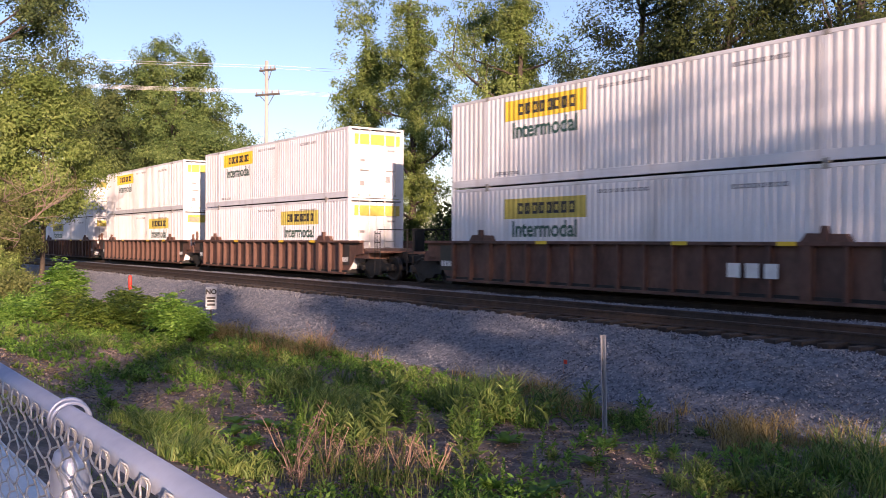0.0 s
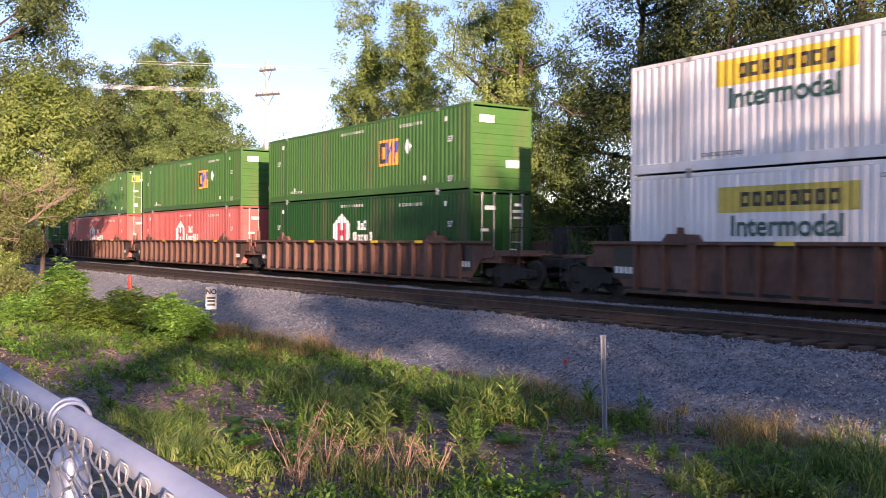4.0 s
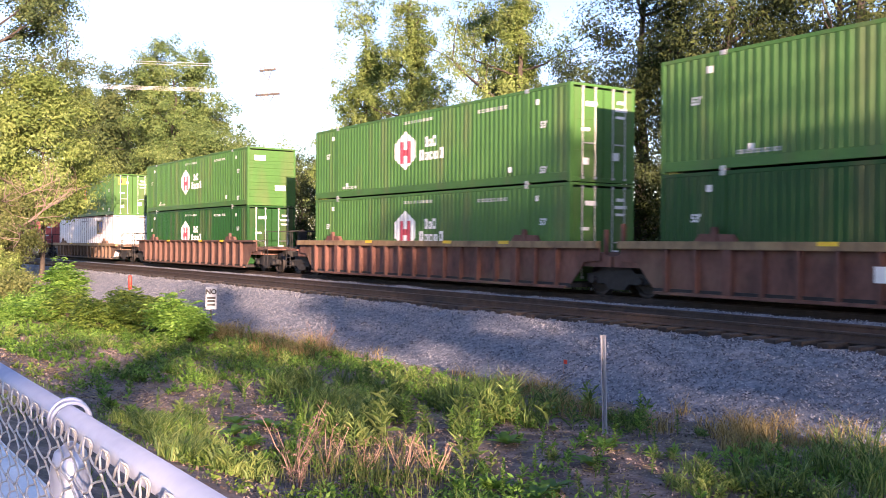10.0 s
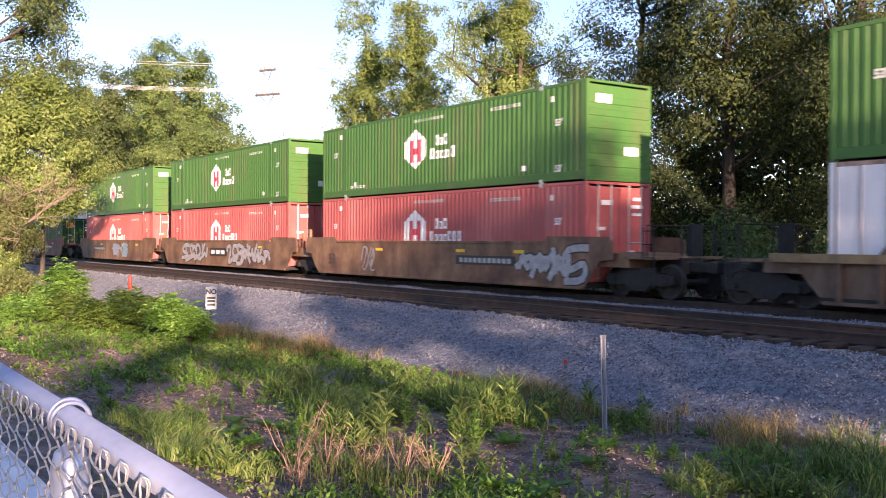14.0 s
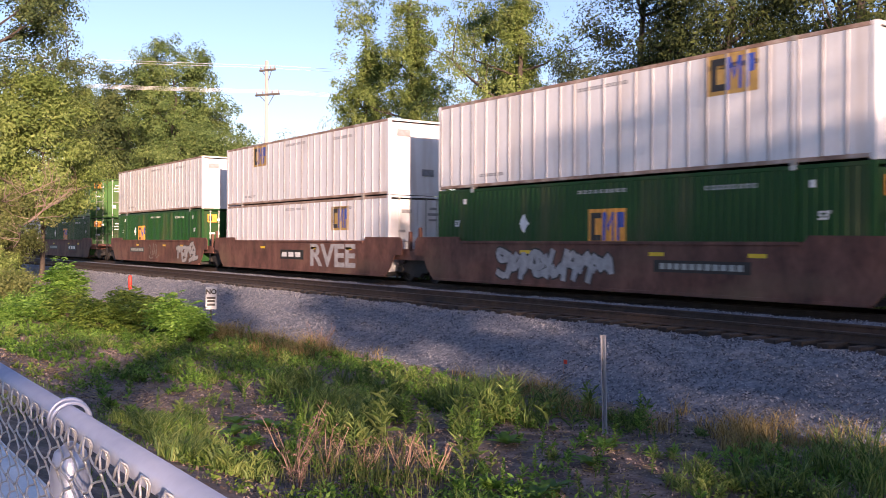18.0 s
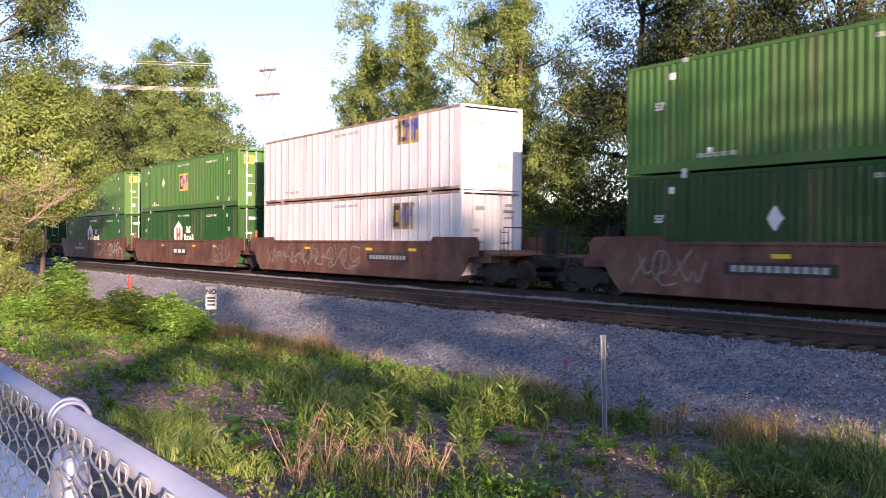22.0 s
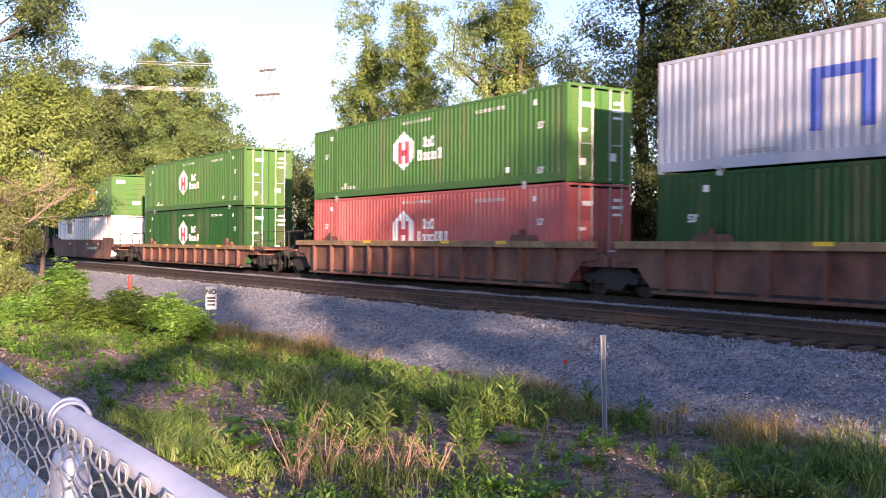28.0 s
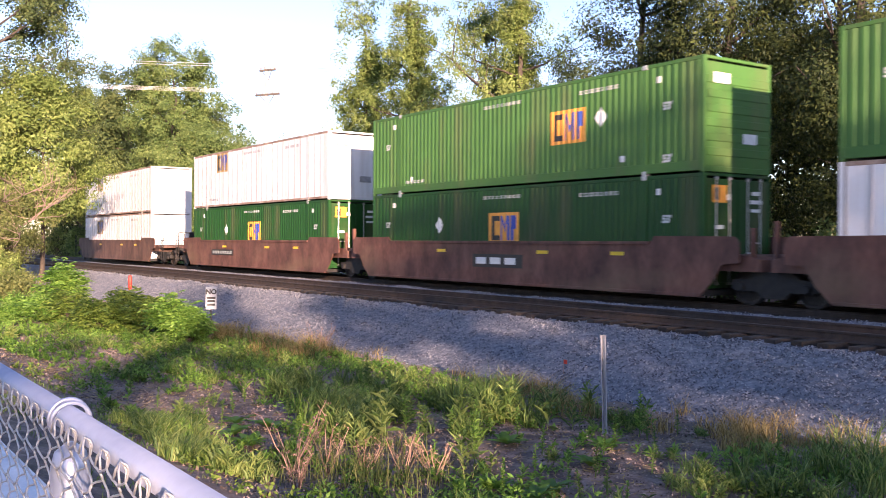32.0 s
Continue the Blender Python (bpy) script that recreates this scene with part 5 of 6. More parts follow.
def tufts(spec, seed):
    """Blade roots gathered in tufts: rows of (x, y, radius, count, height)."""
    r = np.random.RandomState(seed)
    X, Y, H = [], [], []
    for x, y, rad, n, h in spec:
        q, a = rad * np.sqrt(r.uniform(0, 1, n)), r.uniform(0, math.tau, n)
        X.append(x + q * np.cos(a) * 1.3)
        Y.append(y + q * np.sin(a))
        H.append(h * r.uniform(0.45, 1.1, n))
    return np.concatenate(X), np.concatenate(Y), np.concatenate(H)


def clumps(places, rr, rad, count, high, more=0, drift=0.35):
    """Tuft specs round the given places, each with a few smaller neighbours."""
    out = []
    for x, y in places:
        for k in range(1 + more):
            q = drift if k else 0.0
            out.append((x + rr.uniform(-q, q), y + rr.uniform(-q, q), rad * rr.uniform(0.6, 1.2), int(count * rr.uniform(0.6, 1.2)), high * rr.uniform(0.65, 1.1)))
    return out


# trodden patches: bearing from the fence's end, distance, half width in bearing, half depth
BARE = [(0.393, 13.6, 0.032, 2.0), (0.326, 16.9, 0.06, 0.8), (0.40, 17.3, 0.05, 1.0), (0.586, 13.1, 0.035, 1.2), (0.728, 12.4, 0.075, 0.6), (0.67, 12.0, 0.04, 0.5), (0.837, 15.3, 0.05, 1.0), (0.266, 22.0, 0.025, 1.2),
        (0.204, 20.1, 0.04, 2.0), (0.422, 10.1, 0.035, 0.8), (0.29, 15.7, 0.05, 0.9), (0.80, 11.15, 0.05, 0.5), (0.70, 13.3, 0.04, 0.5), (0.815, 12.8, 0.04, 0.6), (0.545, 12.0, 0.02, 0.9), (0.36, 11.6, 0.02, 0.5)]
TALL = [(-11.7, 6.3), (-11.3, 6.5), (-10.9, 6.3), (-13.7, 7.3), (-13.1, 7.4), (-12.5, 7.2), (-14.3, 8.4), (-14.9, 7.5), (-15.6, 7.7), (-15.0, 8.5), (-15.3, 6.9), (-12.0, 6.9), (-13.3, 6.8), (-12.7, 6.6)]
ARCH = [(-11.6, 8.7), (-11.2, 8.6), (-11.4, 9.1), (-10.6, 8.8), (-10.1, 10.1), (-9.8, 10.0), (-10.7, 10.2), (-7.0, 8.0), (-6.8, 7.9), (-7.0, 8.4), (-7.5, 8.7), (-6.7, 8.5), (-7.0, 8.9),
        (-7.0, 9.8), (-6.7, 9.8), (-6.2, 9.6), (-6.7, 10.8), (-6.0, 9.9), (-6.2, 8.8), (-7.2, 11.1), (-11.9, 8.3), (-10.9, 7.7), (-12.8, 8.7), (-11.1, 7.9), (-5.6, 9.2), (-5.4, 10.4)]
LUSH = [(-12.4, 3.8), (-12.0, 3.8), (-11.0, 3.7), (-10.4, 3.6), (-9.9, 3.5), (-11.2, 4.0), (-9.8, 3.7), (-10.8, 3.9), (-12.5, 4.2), (-13.4, 4.3), (-13.2, 4.6), (-9.9, 3.9), (-9.4, 3.8), (-9.6, 4.2), (-13.1, 4.1)]
LIT = [(-14.7, 9.0), (-14.0, 8.9), (-13.4, 8.9), (-14.3, 9.6), (-15.6, 9.9), (-15.0, 9.7), (-13.4, 8.1), (-14.1, 10.0), (-13.6, 10.2), (-12.8, 9.6)]
DRY = [(-8.6, 11.0), (-8.8, 11.3), (-8.5, 10.5), (-8.1, 11.1), (-8.0, 10.6), (-8.0, 10.1), (-13.5, 10.9), (-12.8, 10.8), (-12.2, 10.6), (-11.7, 10.4), (-13.1, 10.4), (-10.9, 9.9), (-7.6, 11.2), (-6.4, 11.0)]
SPARSE = [(-8.8, 4.7), (-8.9, 5.0), (-8.6, 5.1), (-8.8, 5.6), (-9.3, 4.9), (-9.4, 5.2), (-9.5, 5.5), (-10.2, 5.9), (-9.9, 5.4)]
OCHRE = [(-24.8, 9.9), (-23.9, 10.0), (-24.3, 10.6), (-20.5, 9.6), (-19.4, 9.5), (-20.1, 10.1), (-21.5, 10.1), (-21.2, 10.5), (-22.4, 10.3)]


def leafy_stems(name, x, y, z, h, mat, seed, per=17, long=0.33, wide=0.3):
    """Upright plants without number: folded lance leaves set round leaning stems."""
    r = np.random.RandomState(seed)
    n = len(x)
    lean = r.uniform(-0.22, 0.22, (n, 2)) * h[:, None]
    u = np.tile((np.arange(per) + 0.5) / per, (n, 1)) * 0.9 + 0.08
    a = np.arange(per)[None] * 2.4 + r.uniform(0, 6, (n, 1)) + r.uniform(-0.4, 0.4, (n, per))
    b = np.stack([x[:, None] + lean[:, :1] * u, y[:, None] + lean[:, 1:] * u, z[:, None] + h[:, None] * u], -1)
    up = r.uniform(0.1, 1.5, (n, per))
    size = (h[:, None] * 0.35 + 0.1) * long * 2.2 * r.uniform(0.6, 1.2, (n, per)) * (1.25 - 0.75 * u)
    d = np.stack([np.cos(a), np.sin(a), up], -1) * size[..., None]
    w = np.stack([-np.sin(a), np.cos(a), np.zeros_like(a)], -1) * (size * wide * 0.5)[..., None]
    m = b + d * 0.45
    tip = b + d - np.stack([0 * a, 0 * a, size * 0.25], -1)
    lift = np.array([0, 0, 1.0]) * (size * 0.06)[..., None]
    leaf = np.stack([b, m - w + lift, tip, m + w + lift], 2).reshape(-1, 3)
    k = 4 * np.arange(n * per)[:, None]
    f1, f2 = k + np.array([0, 1, 2]), k + np.array([0, 2, 3])
    base = len(leaf)
    t = 0.006
    root, top = np.stack([x, y, z - 0.03], -1), np.stack([x + lean[:, 0], y + lean[:, 1], z + h], -1)
    stem = np.stack([root + (-t, 0, 0), root + (t, t, 0), top, root + (0, -t, 0)], 1).reshape(-1, 3)
    q = base + 4 * np.arange(n)[:, None]
    f3, f4 = q + np.array([0, 1, 2]), q + np.array([1, 3, 2])
    return np_mesh(name, np.concatenate([leaf, stem]), np.concatenate([f1, f2, f3, f4]), mat)


def bare(x, y):
    """How bare the dirt is: 1 in the trodden patches, 0 elsewhere."""
    out = np.zeros_like(x)
    bearing, away = np.arctan2(y, -x), np.hypot(x, y)
    wob = 0.25 * soft_noise(x, y, 3.3, 71)
    for pb, pd, rb, rd in BARE:
        out = np.maximum(out, np.clip(1.6 + wob - np.hypot((bearing - pb) / rb, (away - pd) / rd), 0, 1))
    return out


def build_grass():
    r = np.random.RandomState(21)
    rr = random.Random(5)
    # low grass and clover in drifts, with bare dirt between
    n = 150000
    x = -4 - 42 * r.uniform(0, 1, n) ** 1.6
    y = r.uniform(1.8, 11.3, n)
    lush = np.clip((-14 - x) / 4, 0, 1) * np.clip((y - 5.6) / 1.2, 0, 1)
    keep = 0.8 * soft_noise(x, y, 1.6, 33) + 0.7 * soft_noise(x, y, 4.1, 34) + 0.4 * lush - 1.5 * bare(x, y) > r.uniform(0.05, 0.95, n)
    x, y = x[keep], y[keep]
    h = r.uniform(0.015, 0.06, len(x)) * (1 + 0.7 * soft_noise(x, y, 1.4, 35))
    tagged(new("low_grass", blades("low_grass", x, y, ground_z(x, y), np.abs(h) + 0.025, r.uniform(0.008, 0.018, len(x)), GRASS, 22)), "short patchy green grass over dry dirt", "grass", kind="stuff")
    # taller green tufts
    spec = []
    for _ in range(60):
        tx, ty = -5 - 34 * rr.random() ** 1.5, rr.uniform(4.2, 10.8)
        if float(bare(np.array([tx]), np.array([ty]))[0]) < 0.3:
            spec.append((tx, ty, rr.uniform(0.08, 0.22), rr.randint(30, 70), rr.uniform(0.18, 0.4)))
    spec += clumps(TALL, rr, 0.13, 46, 0.6, 2, 0.5) + clumps(ARCH, rr, 0.13, 40, 0.6, 1, 0.4) + clumps(LUSH, rr, 0.2, 130, 0.27, 2, 0.45) + clumps(LIT, rr, 0.16, 50, 0.4, 1, 0.45)
    x, y, h = tufts(spec, 6)
    h = h * np.clip(0.9 + 0.7 * soft_noise(x, y, 2.1, 95), 0.3, 1.35)
    r2 = np.random.RandomState(7)
    tagged(new("tall_grass", blades("tall_grass", x, y, ground_z(x, y), h, r2.uniform(0.010, 0.026, len(x)), GRASS, 23, 0.9)), "tall arching green grass tufts", "grass", kind="stuff")
    # straw along the foot of the ballast
    spec = []
    for _ in range(40):
        spec.append((-5 - 26 * rr.random(), rr.uniform(9.9, 11.4), rr.uniform(0.1, 0.3), rr.randint(25, 60), rr.uniform(0.15, 0.4)))
    spec += clumps(DRY, rr, 0.18, 60, 0.5, 2, 0.4) + clumps(OCHRE, rr, 0.3, 75, 0.6, 2, 0.7)
    x, y, h = tufts(spec, 8)
    tagged(new("dry_grass", blades("dry_grass", x, y, ground_z(x, y), h, r2.uniform(0.005, 0.012, len(x)), STRAW, 24, 0.95)), "dry yellow straw grass by the ballast", "grass", kind="stuff")
    x, y, h = tufts(clumps(SPARSE, rr, 0.3, 18, 0.5, 4, 0.7), 18)
    tagged(new("wiry_weeds", blades("wiry_weeds", x, y, ground_z(x, y), h, r2.uniform(0.004, 0.010, len(x)), WIRY, 28, 0.5)), "thin wiry olive weeds gone to seed", "weeds", kind="stuff")
    # broad-leaved low weeds
    n = 5200
    x = -5 - 34 * r.uniform(0, 1, n) ** 1.4
    y = r.uniform(3.2, 10.6, n)
    lush = np.clip((-13 - x) / 4, 0, 1) * np.clip((y - 5.6) / 1.2, 0, 1)
    keep = soft_noise(x, y, 1.7, 36) + 0.6 * lush - 1.1 * bare(x, y) > r.uniform(-0.3, 0.9, n)
    x, y = x[keep], y[keep]
    c = np.stack([x, y, ground_z(x, y) + 0.05], -1)
    tagged(new("ground_weeds", leaf_cloud("ground_weeds", c, r.uniform(0.05, 0.2, len(c)), 26, 0.06, LEAF_SHRUB, 25, droop=-0.3)), "low broad-leaved green weeds", "weeds", kind="stuff")
    # knee-high leafy weeds in patches
    n = 520
    x = -5 - 28 * r.uniform(0, 1, n) ** 1.4
    y = r.uniform(3.6, 10.6, n)
    keep = soft_noise(x, y, 1.9, 37) - 1.2 * bare(x, y) > r.uniform(0.1, 0.7, n)
    x, y = x[keep], y[keep]
    c = np.stack([x, y, ground_z(x, y) + r.uniform(0.08, 0.24, len(x))], -1)
    tagged(new("leafy_weeds", leaf_cloud("leafy_weeds", c, r.uniform(0.1, 0.24, len(c)), 80, 0.08, LEAF_BUSH, 26, droop=-0.4, aspect=0.36)), "knee-high leafy green weeds in patches", "weeds", kind="stuff")
    # leafy upright plants crowded together
    spec = clumps(TALL, rr, 0.25, 4, 0.55, 2, 0.5) + clumps(LIT, rr, 0.3, 5, 0.36, 1, 0.45) + clumps(LUSH, rr, 0.3, 3, 0.2, 2, 0.5) + clumps(ARCH[:10], rr, 0.3, 3, 0.4, 1, 0.5)
    for _ in range(90):
        tx, ty = -6 - 26 * rr.random() ** 1.3, rr.uniform(4.4, 10.6)
        if float(bare(np.array([tx]), np.array([ty]))[0]) < 0.55:
            spec.append((tx, ty, rr.uniform(0.1, 0.3), rr.randint(2, 6), rr.uniform(0.12, 0.42)))
    x, y, h = tufts(spec, 91)
    h = h * np.clip(0.75 + 0.9 * soft_noise(x, y, 2.6, 94), 0.25, 1.4)
    tagged(new("weed_thicket", leafy_stems("weed_thicket", x, y, ground_z(x, y), h, GRASS, 92)), "crowded upright leafy green weeds", "weeds", kind="stuff")
    n = 3800
    x, y = -6 - 26 * r.uniform(0, 1, n) ** 1.2, r.uniform(3.6, 10.6, n)
    keep = soft_noise(x, y, 2.2, 38) + 0.5 * np.clip((-14 - x) / 4, 0, 1) - 0.7 * bare(x, y) > r.uniform(-0.4, 0.9, n)
    x, y = x[keep], y[keep]
    tagged(new("low_weeds", leafy_stems("low_weeds", x, y, ground_z(x, y), r.uniform(0.05, 0.16, len(x)), LEAF_BUSH, 93, 12, 0.32, 0.5)), "small broad-leaved weeds on dirt", "weeds", kind="stuff")
    # fallen leaves
    n = 9000
    x, y = -4 - 24 * r.uniform(0, 1, n) ** 1.3, r.uniform(3.0, 10.9, n)
    tagged(new("leaf_litter", leaf_cloud("leaf_litter", np.stack([x, y, ground_z(x, y) + 0.015], -1), 0.01, 1, 0.05, DEADLEAF, 27, aspect=0.7, core=(-12, 7, -30))), "brown fallen leaves on the dirt", "litter", kind="stuff")
    # crumbs of dry soil
    n = 26000
    x, y = -4 - 24 * r.uniform(0, 1, n) ** 1.4, r.uniform(3.2, 11.2, n)
    v, f = pebbles(x, y, ground_z(x, y), r.uniform(0.006, 0.024, n), r)
    tagged(new("soil_crumbs", np_mesh("soil_crumbs", v, f, CRUMB)), "dry crumbled dirt clods on the bank", "dirt", kind="stuff")
    # twigs and straw litter on the dirt
    n = 22000
    x, y = -4 - 26 * r.uniform(0, 1, n) ** 1.4, r.uniform(3.2, 11, n)
    keep = bare(x, y) + 0.5 * soft_noise(x, y, 1.2, 61) > r.uniform(-0.2, 0.9, n)
    x, y = x[keep], y[keep]
    tagged(new("straw_litter", litter_mesh(x, y, r)), "dry straw and twig litter on dirt", "litter", kind="stuff")


def litter_mesh(x, y, r):
    n = len(x)
    a, l = r.uniform(0, math.tau, n), r.uniform(0.03, 0.13, n)
    z = ground_z(x, y) + 0.012
    d = np.stack([np.cos(a) * l, np.sin(a) * l, r.uniform(-0.01, 0.02, n)], -1)
    s = np.stack([-np.sin(a), np.cos(a), np.full(n, 0.4)], -1) * 0.004
    p = np.stack([x, y, z], -1)
    v = np.stack([p - s, p + s, p + d + s, p + d - s], 1).reshape(-1, 3)
    return np_mesh("straw_litter", v, np.arange(4 * n).reshape(-1, 4), STRAW)


def weed_stalk(x, y, h, seed, lean=0.1):
    """An upright weed: stem set all round with narrow leaves."""
    r = random.Random(seed)
    ob = thing("weed", "upright leafy green weed on the dirt bank", "weed", "upright weeds", m=pose(x, y, float(ground_z(np.array([x]), np.array([y]))[0])))
    lx, ly = r.uniform(-lean, lean), r.uniform(-lean, lean)
    part("stem", tube([(0, 0, -0.03), (lx * h * 0.4, ly * h * 0.4, h * 0.5), (lx * h, ly * h, h)], [0.009, 0.007, 0.003], 5), GRASS, ob)
    v, f = [], []
    n = int(46 * h / 0.6)
    for k in range(n):
        u = 0.12 + 0.88 * k / n
        a = k * 2.4 + r.uniform(-0.3, 0.3)
        b = Vector((lx * h * u, ly * h * u, h * u))
        d = Vector((math.cos(a), math.sin(a), r.uniform(0.3, 1.1))).normalized() * h * r.uniform(0.14, 0.22) * (1.15 - 0.6 * u)
        w = Vector((-math.sin(a), math.cos(a), 0)) * 0.019 * (1.5 - u * 0.7)
        m = b + d * 0.5 + Vector((0, 0, 0.01))
        i = len(v)
        v += [tuple(b), tuple(m - w), tuple(b + d - Vector((0, 0, 0.02))), tuple(m + w)]
        f.append((i, i + 1, i + 2, i + 3))
    part("foliage", np_mesh("foliage", v, f, LEAF_BUSH if seed % 3 else GRASS), None, ob)
    return ob


def dead_plant(x, y, h, seed, spread=0.5):
    """A dry branching weed with seed heads."""
    r = random.Random(seed)
    ob = thing("dead_weed", "dry reddish-brown branching weed with seed heads", "weed", "dead weeds", m=pose(x, y, float(ground_z(np.array([x]), np.array([y]))[0])))
    bm = bmesh.new()
    heads = []
    for _ in range(9):
        a = r.uniform(0, math.tau)
        p = [Vector((0, 0, -0.03))]
        d = Vector((math.cos(a) * spread, math.sin(a) * spread, 1)).normalized()
        hh = h * r.uniform(0.55, 1.0)
        for k in range(4):
            p.append(p[-1] + (d + Vector((r.uniform(-0.2, 0.2), r.uniform(-0.2, 0.2), 0))) * hh / 4)
        add_tube(bm, p, [0.008, 0.007, 0.006, 0.005, 0.003], 5, caps=False)
        heads.append(tuple(p[-1]))
        for q in p[2:]:
            e = q + Vector((r.uniform(-0.3, 0.3), r.uniform(-0.3, 0.3), r.uniform(0.1, 0.3))) * hh * 0.5
            add_tube(bm, [q, e], [0.0042, 0.0022], 4, caps=False)
            heads.append(tuple(e))
    part("stem", bm, DEADSTEM, ob)
    tagged(part("seed_head", leaf_cloud("seed_head", heads, 0.018, 9, 0.018, DEADSTEM, seed, aspect=0.8), None, ob, "brown tufted seed heads"), kind="stuff")
    return ob


def rosette(x, y, seed):
    r = random.Random(seed)
    ob = thing("leafy_weed", "pale green large-leaved rosette weed on dirt", "weed", m=pose(x, y, float(ground_z(np.array([x]), np.array([y]))[0])))
    for k in range(11):
        a = k * 2.4
        l, up = r.uniform(0.18, 0.3), r.uniform(0.35, 1.1)
        bm = bmesh.new()
        rows = []
        for i in range(6):
            u = i / 5
            c = Vector((math.cos(a) * l * u, math.sin(a) * l * u, 0.02 + l * up * u * (1 - 0.55 * u)))
            w = Vector((-math.sin(a), math.cos(a), 0)) * l * 0.22 * math.sin(math.pi * min(0.97, 0.12 + 0.86 * u))
            rows.append([bm.verts.new(c - w + Vector((0, 0, 0.012))), bm.verts.new(c), bm.verts.new(c + w + Vector((0, 0, 0.012)))])
        for p, q in zip(rows, rows[1:]):
            for i in range(2):
                bm.faces.new((p[i], p[i + 1], q[i + 1], q[i]))
        part("leaf", bm, LEAF_BUSH, ob, smooth=True)


def build_weeds():
    r = random.Random(77)
    for k, (x, y, h) in enumerate([(-14.3, 8.2, 0.75), (-14.2, 8.0, 0.55), (-9.7, 7.1, 0.7), (-9.8, 7.25, 0.5), (-9.5, 7.0, 0.4), (-8.86, 5.96, 0.42), (-13.86, 8.4, 0.6), (-13.7, 8.3, 0.45), (-9.25, 9.6, 0.62), (-9.0, 9.5, 0.5), (-9.4, 9.8, 0.45),
                                   (-7.83, 6.12, 0.3), (-8.0, 7.6, 0.4), (-8.1, 7.75, 0.3), (-15.06, 7.0, 0.45), (-10.6, 6.96, 0.5), (-16.5, 5.8, 0.5), (-16.3, 5.9, 0.4), (-9.1, 10.2, 0.35), (-10.9, 7.6, 0.4), (-15.5, 4.0, 0.4),
                                   (-18.0, 6.8, 0.5), (-23.5, 7.2, 0.6), (-16.6, 7.2, 0.6), (-20.5, 8.3, 0.6), (-17.4, 6.2, 0.6), (-12.1, 5.9, 0.4), (-12.6, 4.9, 0.35), (-9.3, 7.9, 0.4), (-9.0, 8.9, 0.45), (-7.7, 8.2, 0.35), (-8.6, 7.2, 0.35), (-8.3, 6.5, 0.3), (-7.4, 7.2, 0.35), (-8.7, 8.4, 0.3),
                                   (-10.3, 8.3, 0.4), (-8.4, 9.0, 0.35), (-7.9, 7.1, 0.25), (-11.6, 7.3, 0.5), (-13.0, 6.1, 0.45), (-13.9, 5.6, 0.35), (-14.9, 6.2, 0.4), (-10.9, 6.2, 0.4), (-10.2, 6.6, 0.35)]):
        weed_stalk(x, y, h, 300 + k)
    for k in range(34):
        weed_stalk(-6 - 22 * r.random() ** 1.3, r.uniform(4.5, 10.2), r.uniform(0.2, 0.5), 400 + k, 0.25)
    for x, y, h, sd in ((-9.9, 4.7, 0.85, 1), (-9.6, 5.0, 0.7, 2), (-9.1, 5.7, 0.62, 3), (-9.3, 5.3, 0.55, 4), (-8.8, 5.9, 0.5, 5), (-20.4, 10.4, 0.8, 6), (-8.7, 4.2, 0.5, 7)):
        dead_plant(x, y, h, sd)
    for x, y, sd in ((-7.8, 6.75, 1), (-8.1, 6.25, 2), (-12.1, 4.9, 3), (-12.8, 5.2, 4), (-11.3, 4.8, 5), (-8.3, 7.8, 6), (-7.6, 6.4, 7), (-8.9, 8.6, 8), (-9.9, 7.8, 9), (-12.4, 5.5, 10)):
        rosette(x, y, sd)


# ---------------------------------------------------------------- near fence, posts and pole
FY, FZ = 0.36, 1.2


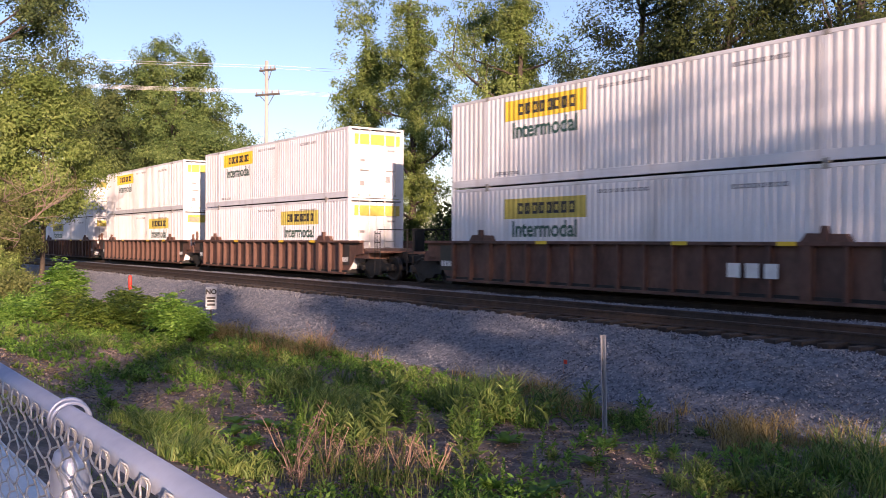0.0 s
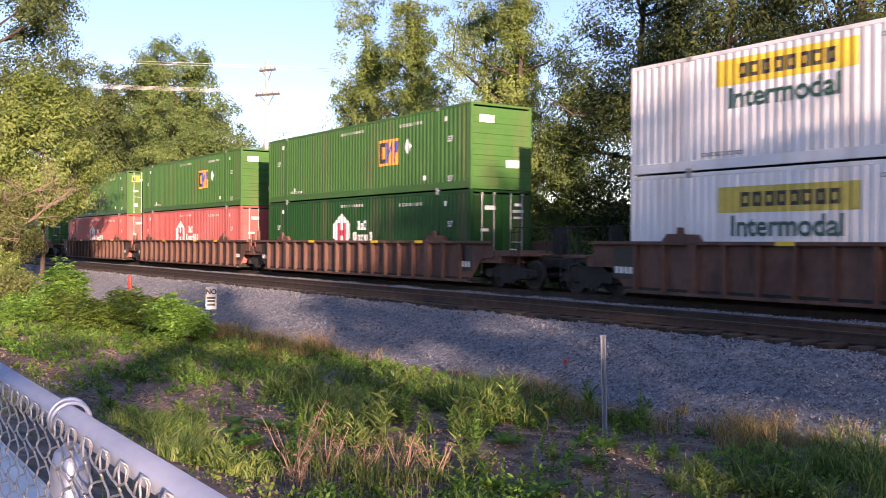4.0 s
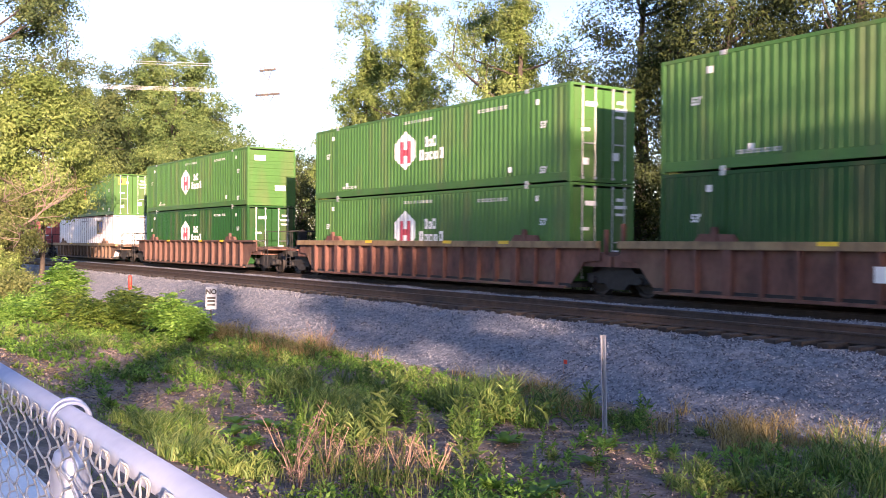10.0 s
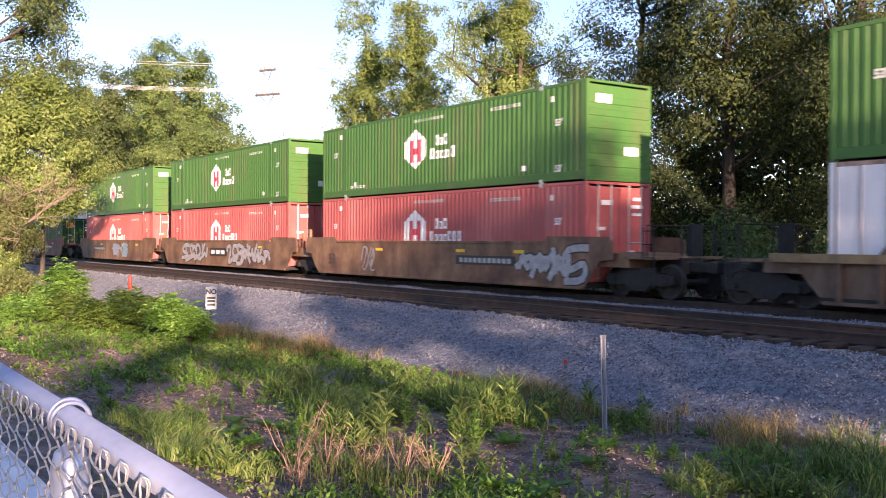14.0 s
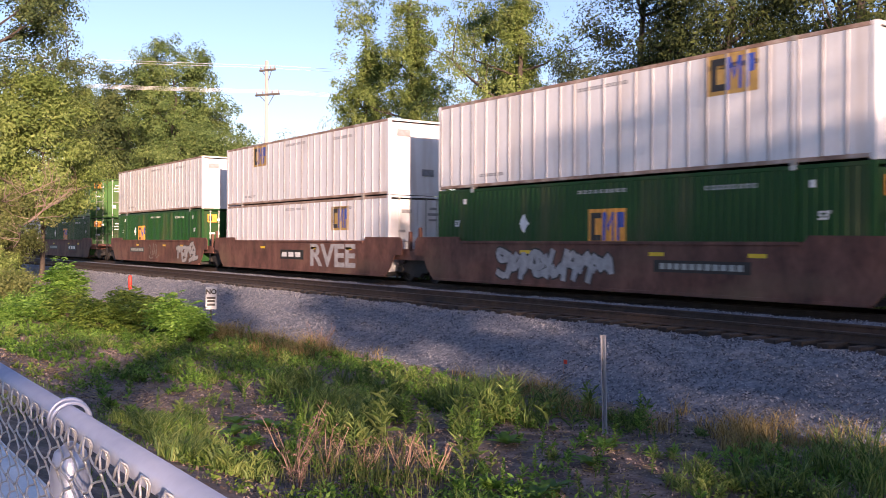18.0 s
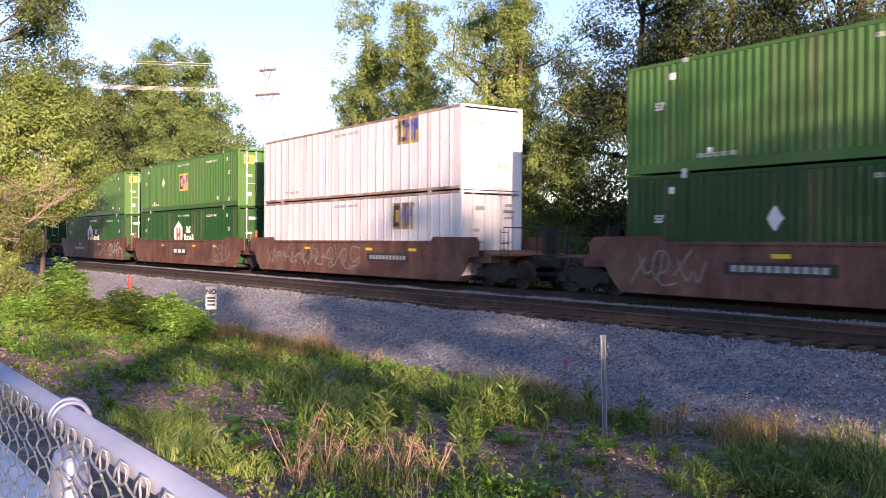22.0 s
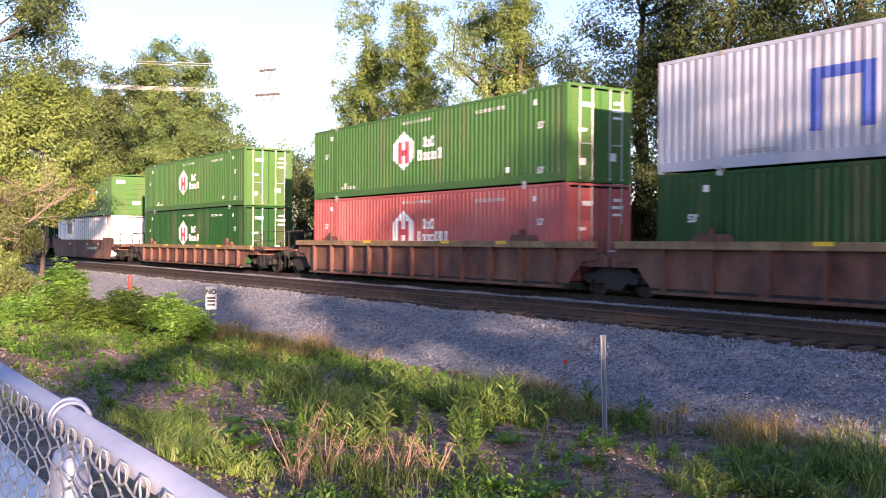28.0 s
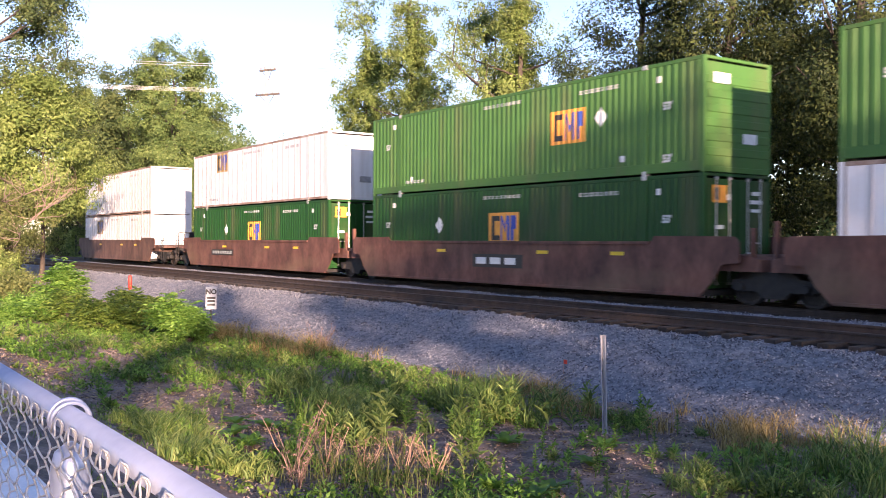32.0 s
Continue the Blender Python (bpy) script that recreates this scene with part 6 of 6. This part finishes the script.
def build_fence():
    ob = thing("chain_link_fence", "galvanised chain-link fence with a round top rail", "fence", m=pose(0, FY, 0))
    part("top_rail", tube([(-14, 0, FZ), (-0.35, 0, FZ)], 0.0195, 18), GALV, ob, "pale dented top rail", smooth=True)
    for x in (-1.56, -4.6, -7.6, -10.6):
        o = part("line_post", tube([(0, 0, -0.3), (0, 0, FZ - 0.075), (0, 0, FZ - 0.05), (0, 0, FZ - 0.035)], [0.03, 0.03, 0.024, 0.006], 14), GALV, ob, smooth=True)
        o.location.x = x
        bm = bmesh.new()
        pts = [(-0.012, 0.030 * math.cos(a), FZ + 0.030 * math.sin(a)) for a in np.linspace(-0.6, math.pi + 0.6, 15)]
        add_tube(bm, pts, 0.0036, 7)
        add_tube(bm, [(p[0] + 0.012 + 0.006 * math.sin(3 * k / 14), p[1], p[2] - 0.003) for k, p in enumerate(pts)], 0.0036, 7)
        o = part("rail_loop", bm, GALV, ob, "bent wire loop over the rail", smooth=True)
        o.location.x = x
    # woven wire: each zigzag is a piece of its own, its ends twisted into a barb on the rail
    a, b = 0.042, 0.0235
    wire = None
    n = 46
    for i in range(64):
        if wire is None:
            pts = []
            for k in range(5 * n + 1):
                w = math.cos(k * math.pi / 5)
                w = w * (1.25 - 0.25 * w * w)
                pts.append((-0.56 * a * w, -0.0035 * math.sin(k * math.pi / 5 + 0.6), FZ - 0.006 - k * b / 5))
            bm = bmesh.new()
            hook = [(-0.5 * a + 0.013, -0.014, FZ - 0.008), (-0.5 * a + 0.006, -0.013, FZ + 0.006), (-0.5 * a - 0.002, -0.009, FZ + 0.016), (-0.5 * a - 0.007, -0.004, FZ + 0.012), (-0.5 * a - 0.004, -0.001, FZ + 0.004)]
            add_tube(bm, hook + pts, 0.0017, 6)
            o = part("wire", bm, WIRE, ob, smooth=True)
            wire = o.data
        else:
            o = part("wire", wire, WIRE, ob)
        o.location = (-0.55 - i * a, -0.026, 0)
        if i % 2:
            o.scale.x = -1
    slab = box(-16, -1.5, 0.5, 1.3, -0.2, -0.02, 0.015)
    part("concrete_slab", slab, CONCRETE, None)
    tagged(bpy.data.objects["concrete_slab"], "pale concrete strip behind the fence", "slab", kind="structure")


def build_posts():
    ob = thing("sign_post", "bare galvanised channel post standing in weeds", "post", m=pose(-9.7, 9.4, -1.25, 0, -1.5, 34))
    part("channel", prism_z([(-0.036, -0.03), (-0.022, -0.03), (-0.018, 0.022), (0.018, 0.022), (0.022, -0.03), (0.036, -0.03), (0.036, -0.024), (0.027, -0.024), (0.022, 0.029), (-0.022, 0.029), (-0.027, -0.024), (-0.036, -0.024)], -0.3, 1.44), POSTSTEEL, ob)
    # warning sign
    ob = thing("warning_sign", "small white warning sign on a short post", "sign", m=pose(-27.45, 10.35, -1.25, 0, 0, 70))
    part("post", box(-0.022, 0.022, 0.008, 0.04, -0.2, 1.25, 0.005), BOGIE, ob)
    face = part("face", box(-0.16, 0.16, -0.004, 0.006, 0.68, 1.36, 0.004), SIGNWHITE, ob, "white sign face")
    me = lettering("NO", 0.2, 0.008)
    me.materials.append(INK)
    o = part("writing", me, None, face)
    o.location = (0, -0.008, 1.2)
    for z, w in ((1.02, 0.26), (0.93, 0.22), (0.82, 0.24)):
        o = part("writing", mesh_of(box(-w / 2, w / 2, 0, 0.002, -0.033, 0.033), INK), None, face)
        o.location = (0, -0.008, z)
    # red utility marker
    ob = thing("utility_marker", "red plastic utility marker post", "marker", m=pose(-43.5, 12.6, -0.78))
    part("post", tube([(0, 0, -0.1), (0, 0, 0.62), (0, 0, 0.7)], [0.08, 0.08, 0.04], 12), REDPAINT, ob, smooth=True)
    ob = thing("marker_flag", "tiny red marker flag on a wire", "flag", m=pose(-13.4, 11.9, -1.0))
    part("stake", tube([(0, 0, -0.1), (0, 0, 0.3)], 0.003, 5), DEADSTEM, ob)
    part("flag", box(0, 0.1, -0.001, 0.001, 0.22, 0.3), REDPAINT, ob)


def prism_z(outline, z0, z1):
    bm = bmesh.new()
    a = [bm.verts.new((x, y, z0)) for x, y in outline]
    b = [bm.verts.new((x, y, z1)) for x, y in outline]
    k = len(a)
    for i in range(k):
        bm.faces.new((a[i], a[(i + 1) % k], b[(i + 1) % k], b[i]))
    bm.faces.new(a[::-1])
    bm.faces.new(b)
    return bm


def build_pole():
    ob = thing("utility_pole", "weathered wooden utility pole with two crossarms", "utility pole", m=pose(-56.2, 24.8, -1.0))
    part("pole", tube([(0, 0, -0.3), (0, 0, 13.9)], [0.17, 0.11], 10), POLEWOOD, ob, smooth=True)
    for z, half in ((13.3, 0.62), (11.75, 0.95)):
        arm = part("crossarm", box(-0.06, 0.06, -half, half, -0.06, 0.06, 0.01), ARMWOOD, ob)
        arm.location = (0.13, 0, z)
        arm.rotation_euler = (0, 0, radians(-62))
        for sgn in (-1, 1):
            part("brace", tube([(0.07, sgn * half * 0.6, -0.05), (-0.1, 0, -0.62)], 0.025, 5), ARMWOOD, arm)
        for y in (-half + 0.08, -half * 0.4, half * 0.4, half - 0.08):
            o = part("insulator", cached("insul", lambda: mesh_of(tube([(0, 0, 0), (0, 0, 0.05), (0, 0, 0.12), (0, 0, 0.2)], [0.03, 0.06, 0.05, 0.025], 8), GREYINK)), None, arm)
            o.location = (0, y, 0.06)
    ob = thing("power_line", "thin bare power lines strung over the tracks", "cable")
    left, right = Vector((-66.5, 4.0, 0)), Vector((-25, 92, 0))
    for z, offs in ((12.55, (-0.9, 0.5)), (10.95, (-1.1, -0.35, 0.35, 1.1))):
        for d in offs:
            for end, drop in ((left, 0.1), (right, 0.5)):
                a = Vector((-56.1 + d * 0.85, 24.8 + d * 0.45, z))
                b = end + Vector((d * 0.85, d * 0.45, z + (0.35 if end is left else 0)))
                pts = [a.lerp(b, k / 10) - Vector((0, 0, drop * 4 * (k / 10) * (1 - k / 10))) for k in range(11)]
                part("wire", tube(pts, 0.008, 5), DECALWHITE, ob)
    tagged(ob, kind="structure")


build_ground()
build_ballast()
build_track("track_near", TRACK_NEAR, -95)
build_track("track_far", TRACK_FAR, -95)
build_trees()
build_shade_trees()
build_shrubs()
build_pole()
build_posts()
build_fence()
build_grass()
build_weeds()
build_train()
motions()
